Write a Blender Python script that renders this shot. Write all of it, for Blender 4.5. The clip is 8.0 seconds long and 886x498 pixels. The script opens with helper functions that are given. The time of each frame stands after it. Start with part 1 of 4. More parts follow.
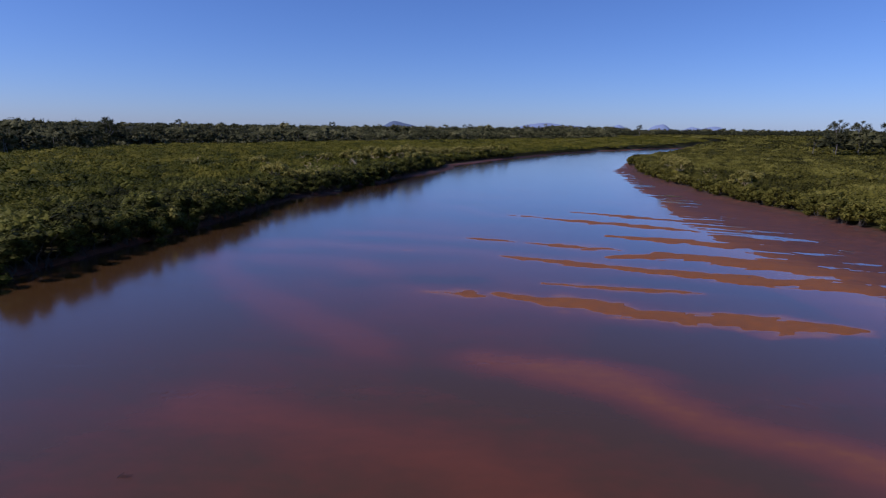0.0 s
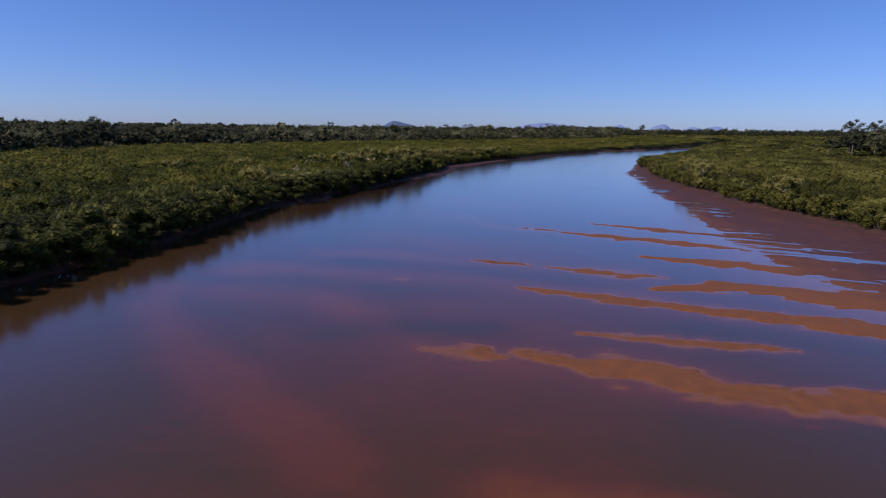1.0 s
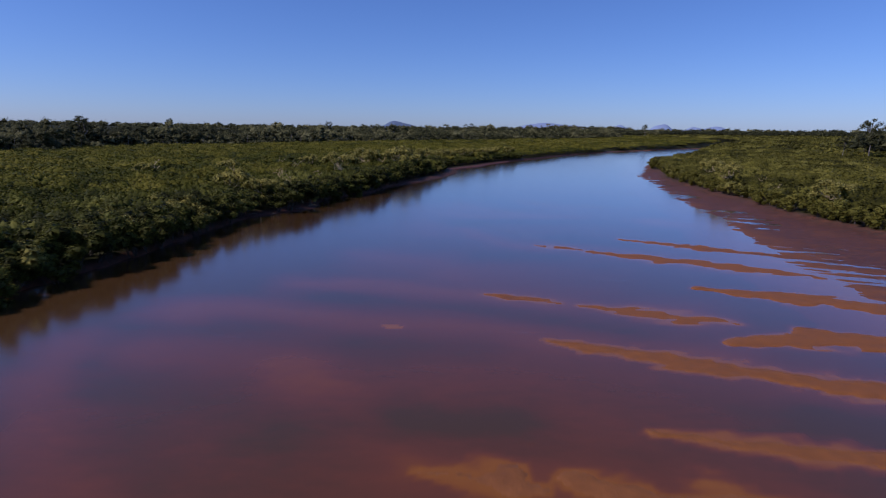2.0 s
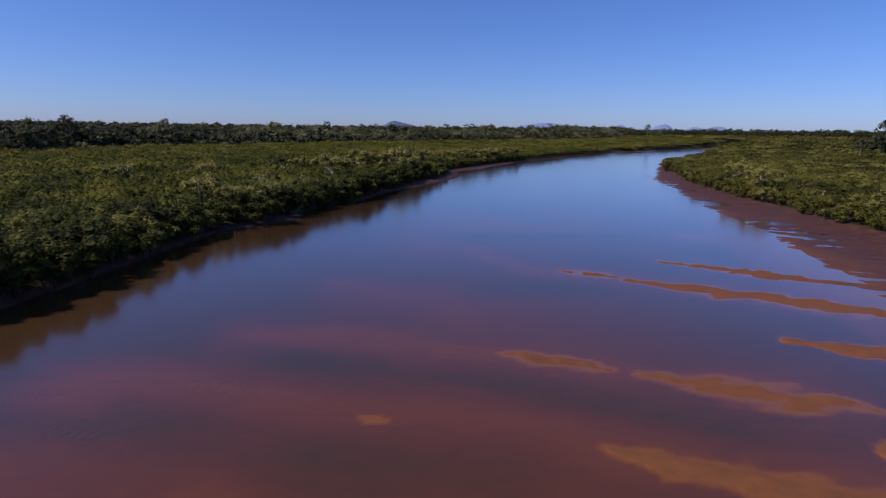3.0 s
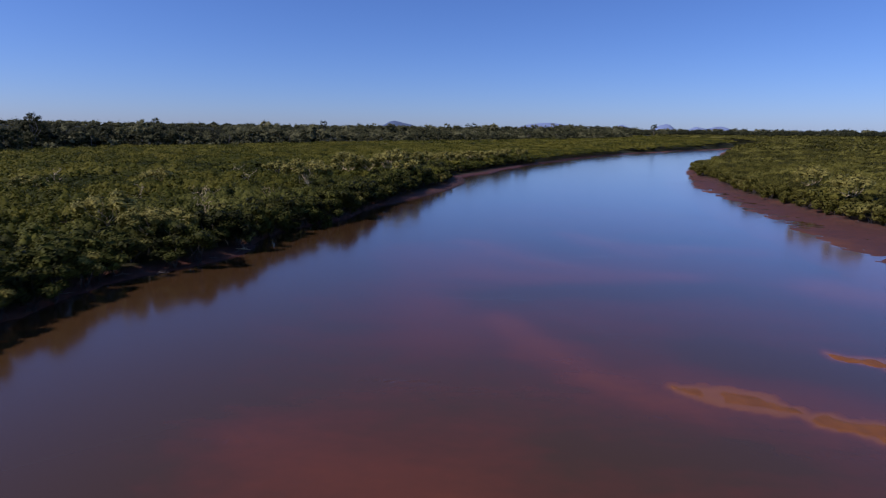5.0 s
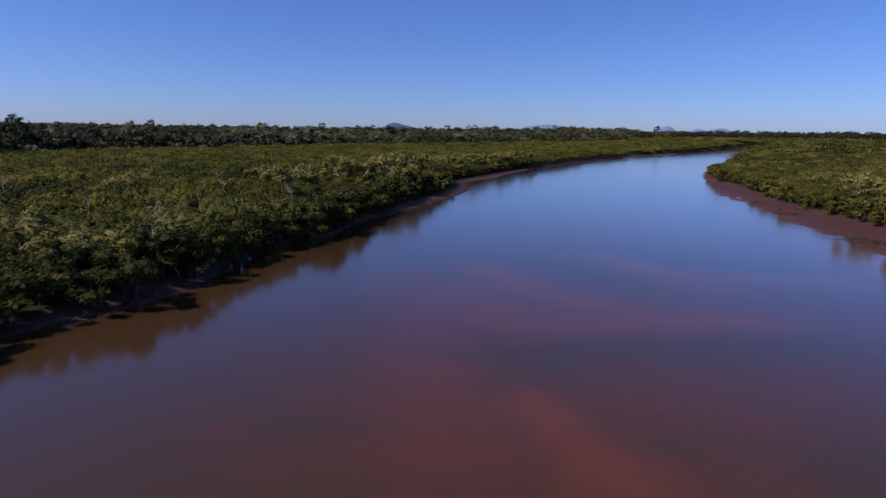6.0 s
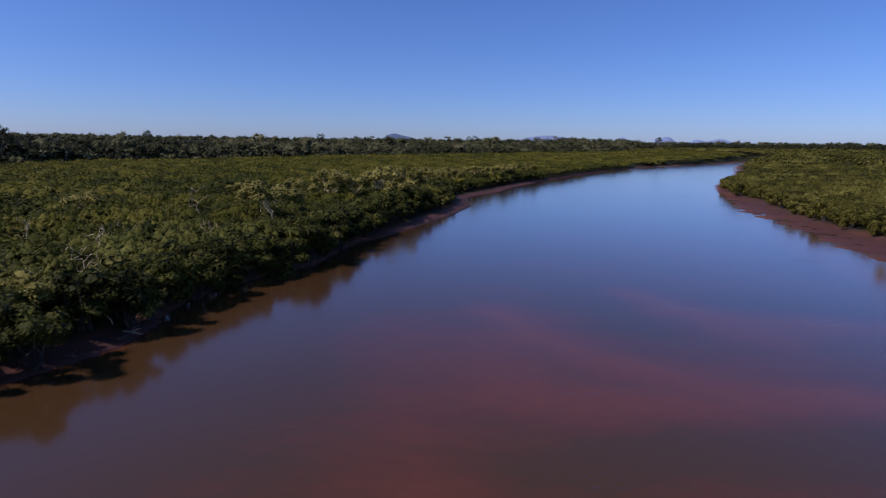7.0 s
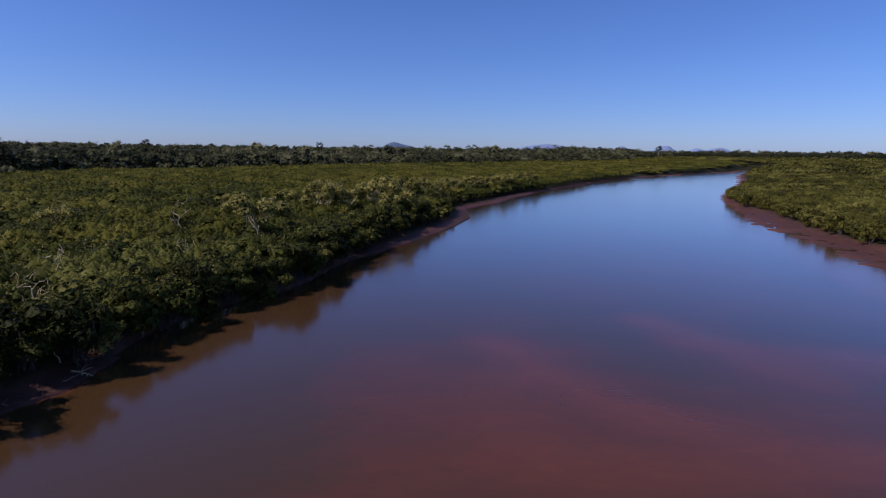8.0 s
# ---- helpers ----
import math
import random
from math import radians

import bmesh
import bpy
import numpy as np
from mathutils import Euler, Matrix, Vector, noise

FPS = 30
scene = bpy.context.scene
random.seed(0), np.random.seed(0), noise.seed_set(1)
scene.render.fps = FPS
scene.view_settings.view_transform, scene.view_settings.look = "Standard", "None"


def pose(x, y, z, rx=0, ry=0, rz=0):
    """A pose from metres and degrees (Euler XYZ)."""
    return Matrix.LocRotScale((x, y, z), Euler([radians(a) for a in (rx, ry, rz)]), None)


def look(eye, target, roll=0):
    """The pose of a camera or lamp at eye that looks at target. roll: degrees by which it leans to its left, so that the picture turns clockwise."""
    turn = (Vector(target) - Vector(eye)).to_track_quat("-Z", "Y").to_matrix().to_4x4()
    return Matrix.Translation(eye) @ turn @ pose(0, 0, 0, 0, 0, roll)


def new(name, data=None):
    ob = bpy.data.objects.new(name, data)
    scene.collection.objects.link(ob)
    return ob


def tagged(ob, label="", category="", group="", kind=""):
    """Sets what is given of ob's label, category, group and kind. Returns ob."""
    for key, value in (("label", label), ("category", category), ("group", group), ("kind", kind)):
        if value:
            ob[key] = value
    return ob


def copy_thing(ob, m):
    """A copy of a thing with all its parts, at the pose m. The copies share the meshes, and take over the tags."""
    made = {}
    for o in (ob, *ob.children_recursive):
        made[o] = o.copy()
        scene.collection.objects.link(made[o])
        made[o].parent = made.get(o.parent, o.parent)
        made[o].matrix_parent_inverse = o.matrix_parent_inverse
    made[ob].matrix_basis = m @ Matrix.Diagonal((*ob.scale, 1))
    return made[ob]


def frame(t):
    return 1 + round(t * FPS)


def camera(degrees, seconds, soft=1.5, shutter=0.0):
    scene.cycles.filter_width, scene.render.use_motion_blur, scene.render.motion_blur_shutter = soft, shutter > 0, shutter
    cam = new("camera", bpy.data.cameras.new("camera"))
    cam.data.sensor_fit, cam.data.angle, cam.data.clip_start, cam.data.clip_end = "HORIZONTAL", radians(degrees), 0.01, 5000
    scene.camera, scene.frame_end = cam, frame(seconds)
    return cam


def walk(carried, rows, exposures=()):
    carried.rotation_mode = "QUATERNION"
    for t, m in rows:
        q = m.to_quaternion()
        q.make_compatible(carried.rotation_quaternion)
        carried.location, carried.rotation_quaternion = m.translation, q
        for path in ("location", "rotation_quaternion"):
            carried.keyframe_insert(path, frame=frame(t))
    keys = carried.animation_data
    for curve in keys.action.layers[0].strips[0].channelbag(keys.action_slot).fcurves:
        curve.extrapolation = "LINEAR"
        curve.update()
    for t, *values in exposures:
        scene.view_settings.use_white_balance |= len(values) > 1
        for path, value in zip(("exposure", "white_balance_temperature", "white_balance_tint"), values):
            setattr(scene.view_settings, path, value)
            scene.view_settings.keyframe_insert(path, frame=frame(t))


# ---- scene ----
import itertools

# ---------------------------------------------------------------- camera
cam = camera(75.0, 8.0, soft=1.1, shutter=0.5)
ROLL = 0.7
PATH = [
    # seconds, x, y, z, pitch
    (0.0, 0.0, 0.0, 16.0, -11.35),
    (1.0, -0.3, 16.05, 16.0, -11.35),
    (2.0, -0.6, 32.2, 15.97, -11.35),
    (3.0, -0.95, 48.3, 15.93, -11.35),
    (4.0, -1.45, 64.5, 15.9, -11.35),
    (4.5, -1.75, 72.6, 15.88, -11.35),
    (5.0, -2.05, 80.7, 15.87, -11.35),
    (5.5, -2.35, 88.8, 15.87, -11.35),
    (5.8, -2.5, 93.5, 15.87, -11.3),
    (6.0, -2.6, 96.7, 15.88, -11.17),
    (6.5, -2.72, 104.0, 16.0, -10.62),
    (7.0, -2.65, 109.5, 16.2, -10.13),
    (7.5, -2.45, 113.4, 16.4, -9.7),
    (8.0, -2.3, 115.8, 16.55, -9.3),
]


def aim(x, y, z, pitch):
    p = radians(pitch)
    return look((x, y, z), (x, y + math.cos(p), z + math.sin(p)), ROLL)


walk(cam, [(t, aim(x, y, z, p)) for t, x, y, z, p in PATH], [(0.0, -0.2, 5450, 33)])

# ---------------------------------------------------------------- sky, sun, exposure
SUN_ELEVATION, SUN_TURN = 42.0, -106.0      # degrees; turn is clockwise from +y seen from above
world = bpy.data.worlds.new("sky")
scene.world = world
world.use_nodes = True
wn = world.node_tree.nodes
wl = world.node_tree.links
sky = wn.new("ShaderNodeTexSky")
sky.sky_type = "NISHITA"
sky.sun_disc = False
sky.sun_elevation = radians(SUN_ELEVATION)
sky.sun_rotation = radians(SUN_TURN)
sky.altitude = 20
sky.air_density, sky.dust_density, sky.ozone_density = 0.92, 0.4, 9.5
wn["Background"].inputs["Strength"].default_value = 0.105
wl.new(sky.outputs["Color"], wn["Background"].inputs["Color"])
sun = new("sun", bpy.data.lights.new("sun", "SUN"))
sun.data.energy, sun.data.angle, sun.data.color = 4.0, radians(0.5), (1.0, 0.91, 0.76)
e, a = radians(SUN_ELEVATION), radians(SUN_TURN)
toward = Vector((math.sin(a) * math.cos(e), math.cos(a) * math.cos(e), math.sin(e)))
sun.matrix_world = look(toward * 300, (0, 0, 0))


# ---------------------------------------------------------------- materials
def material(name):
    m = bpy.data.materials.new(name)
    m.use_nodes = True
    return m, m.node_tree.nodes, m.node_tree.links, m.node_tree.nodes["Principled BSDF"]


def noise_node(n, l, vec, scale, detail=4.0, rough=0.55):
    t = n.new("ShaderNodeTexNoise")
    t.inputs["Scale"].default_value = scale
    t.inputs["Detail"].default_value = detail
    t.inputs["Roughness"].default_value = rough
    if vec:
        l.new(vec, t.inputs["Vector"])
    return t


def ramp_node(n, l, fac, stops):
    r = n.new("ShaderNodeValToRGB")
    while len(r.color_ramp.elements) < len(stops):
        r.color_ramp.elements.new(0.5)
    for el, (p, c) in zip(r.color_ramp.elements, stops):
        el.position = p
        el.color = (*c, 1) if len(c) == 3 else c
    if fac:
        l.new(fac, r.inputs["Fac"])
    return r


def mix_node(n, l, fac, a, b, mode="MIX"):
    m = n.new("ShaderNodeMix")
    m.data_type, m.blend_type = "RGBA", mode
    for sock, v in ((m.inputs[0], fac), (m.inputs[6], a), (m.inputs[7], b)):
        if hasattr(v, "links"):
            l.new(v, sock)
        elif isinstance(v, (int, float)):
            sock.default_value = v
        else:
            sock.default_value = (*v, 1)
    return m.outputs[2]


def math_node(n, l, op, a, b=None):
    m = n.new("ShaderNodeMath")
    m.operation = op
    for sock, v in zip(m.inputs, (a, b)):
        if v is None:
            continue
        if hasattr(v, "links"):
            l.new(v, sock)
        else:
            sock.default_value = v
    return m.outputs[0]


def leaf_material(name, dark, mid, light, grey, patch=0.05):
    """Foliage: tone per crown with its top light and inner shade, scatter per leaf clump, broad patches over the
    stand.
    """
    m, n, l, p = material(name)
    geo = n.new("ShaderNodeNewGeometry")
    tone = n.new("ShaderNodeAttribute")
    tone.attribute_name = "tone"
    broad = noise_node(n, l, geo.outputs["Position"], patch, 3.0)
    fac = math_node(n, l, "ADD", math_node(n, l, "MULTIPLY", geo.outputs["Random Per Island"], 0.09), 0.045)
    fac = math_node(n, l, "ADD", fac, math_node(n, l, "MULTIPLY", tone.outputs["Fac"], 0.66))
    fac = math_node(n, l, "ADD", fac, math_node(n, l, "MULTIPLY", broad.outputs["Fac"], 0.22))
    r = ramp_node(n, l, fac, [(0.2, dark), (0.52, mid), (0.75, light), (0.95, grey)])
    l.new(r.outputs["Color"], p.inputs["Base Color"])
    p.inputs["Roughness"].default_value = 0.7
    p.inputs["Specular IOR Level"].default_value = 0.08
    tr = n.new("ShaderNodeBsdfTranslucent")
    l.new(r.outputs["Color"], tr.inputs["Color"])
    mixer = n.new("ShaderNodeMixShader")
    mixer.inputs[0].default_value = 0.13
    l.new(p.outputs[0], mixer.inputs[1])
    l.new(tr.outputs[0], mixer.inputs[2])
    l.new(mixer.outputs[0], n["Material Output"].inputs["Surface"])
    return m


M_MANGROVE = leaf_material("mangrove leaves", (0.0275, 0.0334, 0.0041), (0.0771, 0.0783, 0.0072), (0.1320, 0.1179, 0.0123), (0.1727, 0.1514, 0.0203))
M_DARKLEAF = leaf_material("shaded mangrove leaves", (0.0201, 0.0224, 0.0045), (0.0769, 0.0792, 0.0112), (0.1417, 0.1383, 0.0201), (0.2008, 0.1892, 0.0446))
M_GREYLEAF = leaf_material("grey mangrove leaves", (0.0660, 0.0612, 0.0120), (0.1800, 0.1596, 0.0300), (0.3000, 0.2580, 0.0540), (0.4080, 0.3540, 0.0960))
M_GUM = leaf_material("gum leaves", (0.0277, 0.0304, 0.0118), (0.0752, 0.0755, 0.0277), (0.1385, 0.1321, 0.0514), (0.2078, 0.1941, 0.0890), 0.03)

M_OLIVE = leaf_material("olive mangrove leaves", (0.0333, 0.0323, 0.0046), (0.0958, 0.0881, 0.0120), (0.1613, 0.1439, 0.0220), (0.2304, 0.2095, 0.0461))


def bark_material(name, c0, c1):
    m, n, l, p = material(name)
    co = n.new("ShaderNodeNewGeometry")
    t = noise_node(n, l, co.outputs["Position"], 1.6, 6.0)
    r = ramp_node(n, l, t.outputs["Fac"], [(0.3, c0), (0.7, c1)])
    l.new(r.outputs["Color"], p.inputs["Base Color"])
    p.inputs["Roughness"].default_value = 0.85
    return m


M_BARK = bark_material("mangrove bark", (0.03, 0.023, 0.016), (0.09, 0.07, 0.05))
M_WETBARK = bark_material("waterlogged wood", (0.012, 0.009, 0.008), (0.035, 0.026, 0.022))
M_PALEBARK = bark_material("bleached wood", (0.42, 0.31, 0.15), (0.72, 0.56, 0.32))
M_DRIFT = bark_material("grey driftwood", (0.12, 0.09, 0.065), (0.30, 0.235, 0.17))
M_GUMBARK = bark_material("gum bark", (0.10, 0.085, 0.07), (0.32, 0.28, 0.24))


def ground_material():
    m, n, l, p = material("red mud and soil")
    geo = n.new("ShaderNodeNewGeometry")
    sep = n.new("ShaderNodeSeparateXYZ")
    l.new(geo.outputs["Position"], sep.inputs[0])
    fine = noise_node(n, l, geo.outputs["Position"], 0.9, 8.0, 0.65)
    broad = noise_node(n, l, geo.outputs["Position"], 0.13, 5.0)
    sand = ramp_node(n, l, fine.outputs["Fac"], [(0.3, (0.165, 0.058, 0.013)), (0.7, (0.245, 0.086, 0.020))])
    mud = ramp_node(n, l, fine.outputs["Fac"], [(0.28, (0.048, 0.017, 0.010)), (0.5, (0.095, 0.036, 0.022)), (0.72, (0.158, 0.060, 0.035))])
    silt = n.new("ShaderNodeAttribute")
    silt.attribute_name = "silt"
    both = math_node(n, l, "ADD", silt.outputs["Fac"], math_node(n, l, "MULTIPLY", math_node(n, l, "SUBTRACT", broad.outputs["Fac"], 0.5), 1.3))
    cl = n.new("ShaderNodeClamp")
    l.new(both, cl.inputs[0])
    col = mix_node(n, l, cl.outputs[0], sand.outputs["Color"], mud.outputs["Color"])
    soil = ramp_node(n, l, fine.outputs["Fac"], [(0.3, (0.020, 0.021, 0.008)), (0.7, (0.046, 0.044, 0.016))])
    land = n.new("ShaderNodeMapRange")
    l.new(sep.outputs["Z"], land.inputs["Value"])
    land.inputs["From Min"].default_value, land.inputs["From Max"].default_value = 0.45, 0.75
    blot = noise_node(n, l, geo.outputs["Position"], 0.6, 8.0, 0.75)
    spot = ramp_node(n, l, blot.outputs["Fac"], [(0.48, (0, 0, 0)), (0.60, (1, 1, 1))])
    weed = math_node(n, l, "MULTIPLY", math_node(n, l, "MULTIPLY", spot.outputs["Color"], cl.outputs[0]), 0.4)
    col = mix_node(n, l, weed, col, (0.045, 0.026, 0.017))
    l.new(mix_node(n, l, land.outputs[0], col, soil.outputs["Color"]), p.inputs["Base Color"])
    dull = n.new("ShaderNodeMapRange")
    l.new(land.outputs[0], dull.inputs["Value"])
    dull.inputs["To Min"].default_value, dull.inputs["To Max"].default_value = 0.24, 0.02
    l.new(dull.outputs[0], p.inputs["Specular IOR Level"])
    rough = n.new("ShaderNodeMapRange")
    l.new(fine.outputs["Fac"], rough.inputs["Value"])
    rough.inputs["To Min"].default_value, rough.inputs["To Max"].default_value = 0.45, 0.9
    l.new(rough.outputs[0], p.inputs["Roughness"])
    b = n.new("ShaderNodeBump")
    b.inputs["Strength"].default_value, b.inputs["Distance"].default_value = 0.8, 0.12
    l.new(fine.outputs["Fac"], b.inputs["Height"])
    l.new(b.outputs[0], p.inputs["Normal"])
    return m


def water_material():
    """Silty water: the shallower, the more of the red sand below shows through the silt."""
    m, n, l, p = material("silty river water")
    geo = n.new("ShaderNodeNewGeometry")
    depth = n.new("ShaderNodeAttribute")
    depth.attribute_name = "depth"
    drift = n.new("ShaderNodeMapping")
    drift.inputs["Rotation"].default_value = (0, 0, radians(23))
    drift.inputs["Scale"].default_value = (0.45, 1.0, 1.0)
    l.new(geo.outputs["Position"], drift.inputs[0])
    cloud = noise_node(n, l, drift.outputs[0], 0.22, 5.0, 0.6)
    swirl = noise_node(n, l, drift.outputs[0], 1.1, 6.0, 0.7)
    d = math_node(n, l, "MULTIPLY", depth.outputs["Fac"], math_node(n, l, "ADD", math_node(n, l, "ADD", math_node(n, l, "MULTIPLY", cloud.outputs["Fac"], 0.8), math_node(n, l, "MULTIPLY", swirl.outputs["Fac"], 0.5)), 0.35))
    d = math_node(n, l, "ADD", d, math_node(n, l, "MULTIPLY", math_node(n, l, "SUBTRACT", swirl.outputs["Fac"], 0.5), 0.28))
    r = ramp_node(n, l, d, [(0.0, (0.23, 0.078, 0.008)), (0.08, (0.205, 0.066, 0.008)), (0.2, (0.156, 0.047, 0.012)), (0.4, (0.124, 0.039, 0.014)), (0.7, (0.094, 0.035, 0.013)), (1.0, (0.068, 0.035, 0.012))])
    silt = n.new("ShaderNodeAttribute")
    silt.attribute_name = "silt"
    shallow = n.new("ShaderNodeMapRange")
    l.new(d, shallow.inputs["Value"])
    shallow.inputs["From Min"].default_value, shallow.inputs["From Max"].default_value = 0.1, 0.6
    shallow.inputs["To Min"].default_value, shallow.inputs["To Max"].default_value = 1.0, 0.0
    l.new(mix_node(n, l, math_node(n, l, "MULTIPLY", silt.outputs["Fac"], shallow.outputs[0]), r.outputs["Color"], (0.085, 0.036, 0.02)), p.inputs["Base Color"])
    p.inputs["IOR"].default_value = 1.22
    p.inputs["Roughness"].default_value = 0.13
    p.inputs["Coat Weight"].default_value, p.inputs["Coat IOR"].default_value, p.inputs["Coat Roughness"].default_value = 1.0, 1.22, 0.13
    mp = n.new("ShaderNodeMapping")
    mp.inputs["Scale"].default_value = (0.5, 1.0, 1.0)
    l.new(geo.outputs["Position"], mp.inputs[0])
    w = noise_node(n, l, mp.outputs[0], 1.6, 3.0)
    b = n.new("ShaderNodeBump")
    b.inputs["Strength"].default_value, b.inputs["Distance"].default_value = 0.25, 0.03
    l.new(w.outputs["Fac"], b.inputs["Height"])
    lanes = noise_node(n, l, geo.outputs["Position"], 0.05, 3.0)
    lane = n.new("ShaderNodeMapRange")
    l.new(lanes.outputs["Fac"], lane.inputs["Value"])
    lane.inputs["From Min"].default_value, lane.inputs["From Max"].default_value = 0.4, 0.65
    lane.inputs["To Min"].default_value, lane.inputs["To Max"].default_value = 0.01, 0.07
    riffle_map = n.new("ShaderNodeMapping")
    riffle_map.inputs["Rotation"].default_value = (0, 0, radians(20))
    riffle_map.inputs["Scale"].default_value = (0.05, 0.42, 1.0)
    l.new(geo.outputs["Position"], riffle_map.inputs[0])
    riffles = noise_node(n, l, riffle_map.outputs[0], 1.0, 4.0, 0.6)
    riffle = n.new("ShaderNodeMapRange")
    l.new(riffles.outputs["Fac"], riffle.inputs["Value"])
    riffle.inputs["From Min"].default_value, riffle.inputs["From Max"].default_value = 0.585, 0.74
    riffle.inputs["To Min"].default_value, riffle.inputs["To Max"].default_value = 0.0, 0.3
    l.new(lane.outputs[0], b.inputs["Strength"])
    chop = noise_node(n, l, geo.outputs["Position"], 2.2, 2.0)
    b2 = n.new("ShaderNodeBump")
    b2.inputs["Distance"].default_value = 0.16
    lines = n.new("ShaderNodeAttribute")
    lines.attribute_name = "riffle"
    l.new(math_node(n, l, "ADD", riffle.outputs[0], math_node(n, l, "MULTIPLY", lines.outputs["Fac"], 0.22)), b2.inputs["Strength"])
    l.new(chop.outputs["Fac"], b2.inputs["Height"])
    l.new(b.outputs[0], b2.inputs["Normal"])
    l.new(b2.outputs[0], p.inputs["Normal"])
    l.new(b2.outputs[0], p.inputs["Coat Normal"])
    return m


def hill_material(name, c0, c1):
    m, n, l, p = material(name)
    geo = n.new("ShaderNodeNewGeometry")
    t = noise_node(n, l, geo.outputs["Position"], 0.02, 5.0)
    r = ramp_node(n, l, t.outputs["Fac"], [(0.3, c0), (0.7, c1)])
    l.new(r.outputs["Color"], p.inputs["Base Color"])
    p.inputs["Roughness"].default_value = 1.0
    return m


M_GROUND = ground_material()
M_WATER = water_material()
# the blue of both hill colours is the haze of distance, painted in
M_HILL = hill_material("haze-blue wooded hill", (0.0810, 0.1215, 0.1755), (0.1080, 0.1485, 0.2160))
M_FARHILL = hill_material("haze-blue distant hill", (0.19, 0.25, 0.36), (0.22, 0.28, 0.39))


# ---------------------------------------------------------------- mesh helpers
def mesh_from(name, verts, faces, mat, smooth=False, **attributes):
    """A mesh from arrays: verts (n, 3), faces (m, 3) or (m, 4), and point attributes."""
    me = bpy.data.meshes.new(name)
    verts, faces = np.asarray(verts, np.float32), np.asarray(faces, np.int32)
    k = faces.shape[1]
    me.vertices.add(len(verts))
    me.vertices.foreach_set("co", verts.ravel())
    me.loops.add(faces.size)
    me.loops.foreach_set("vertex_index", faces.ravel())
    me.polygons.add(len(faces))
    me.polygons.foreach_set("loop_start", np.arange(0, faces.size, k, dtype=np.int32))
    if smooth:
        me.polygons.foreach_set("use_smooth", np.ones(len(faces), bool))
    for key, values in attributes.items():
        at = me.attributes.new(key, "FLOAT", "POINT")
        at.data.foreach_set("value", np.asarray(values, np.float32).ravel())
    me.update()
    me.validate()
    me.materials.append(mat)
    return me


def part(name, me, parent, label=""):
    ob = new(name, me)
    ob.parent = parent
    if label:
        ob["label"] = label
    return ob


def cards(rng, centres, outward, size, tone, lift=0.45):
    """Leaf clumps: one slim triangle for each centre, leaning outward."""
    n = len(centres)
    nrm = outward + rng.normal(0, 0.36, (n, 3))
    nrm[:, 2] += lift
    nrm /= np.linalg.norm(nrm, axis=1)[:, None] + 1e-9
    u = np.cross(nrm, rng.normal(0, 1, (n, 3)))
    u /= np.linalg.norm(u, axis=1)[:, None] + 1e-9
    v = np.cross(nrm, u)
    s = (size * rng.uniform(0.6, 1.35, n))[:, None]
    asp = rng.uniform(0.45, 0.85, n)[:, None]
    skew = rng.uniform(-0.5, 0.5, n)[:, None]
    verts = np.stack([centres - u * s - nrm * s * 0.15, centres + u * s * 0.55 + v * s * asp, centres + u * s * (0.55 + skew) - v * s * asp], 1).reshape(-1, 3)
    faces = np.arange(3 * n).reshape(-1, 3)
    return verts, faces, np.repeat(tone, 3)


def tube(path, radii, sides=6):
    """A tapered limb along a path."""
    path = [Vector(p) for p in path]
    vs, fs = [], []
    for i, p in enumerate(path):
        d = (path[min(i + 1, len(path) - 1)] - path[max(i - 1, 0)]).normalized()
        a = d.orthogonal().normalized()
        b = d.cross(a)
        for k in range(sides):
            w = 2 * math.pi * k / sides
            vs.append(tuple(p + (a * math.cos(w) + b * math.sin(w)) * radii[i]))
    for i in range(len(path) - 1):
        for k in range(sides):
            q, r = i * sides + k, i * sides + (k + 1) % sides
            fs.append((q, r, r + sides, q + sides))
    return vs, fs


def join_tubes(name, tubes, mat):
    vs, fs = [], []
    for v, f in tubes:
        o = len(vs)
        vs += v
        fs += [tuple(i + o for i in q) for q in f]
    return mesh_from(name, vs, fs, mat, True)


def limb_path(rng, start, end, bow=0.15, steps=4):
    start, end = np.array(start, float), np.array(end, float)
    ln = np.linalg.norm(end - start)
    pts = [start + (end - start) * k / steps for k in range(steps + 1)]
    for k in range(1, steps):
        pts[k] = pts[k] + rng.normal(0, bow * ln * 0.35, 3)
    return pts


# ---------------------------------------------------------------- plan of the river
LEFT_EDGE = [(-5000, -1600), (-400, -94), (-100, -68), (20, -53), (66, -46.6), (81, -43.2), (98, -40.6), (111, -39.2), (120, -38.2), (129, -37.8), (134, -37.4), (139, -37), (142, -35.5), (145, -33), (148, -30.8), (152, -28.8),
             (158, -27.8), (164, -29), (172, -28), (177, -25), (183, -22), (189, -20), (198, -18.4), (205, -16.6), (211, -13.4), (218, -10.8), (229, -6.1), (245, -0.7), (254, 1.9), (266, 4.4), (280, 5.2), (292, 4.6), (303, 9.6),
             (317, 17.4), (336, 22.6), (355, 31), (379, 40.5), (409, 56), (440, 73), (470, 86), (520, 114), (600, 165), (700, 240), (800, 325), (906, 412), (1100, 470), (1400, 400), (5000, -800)]
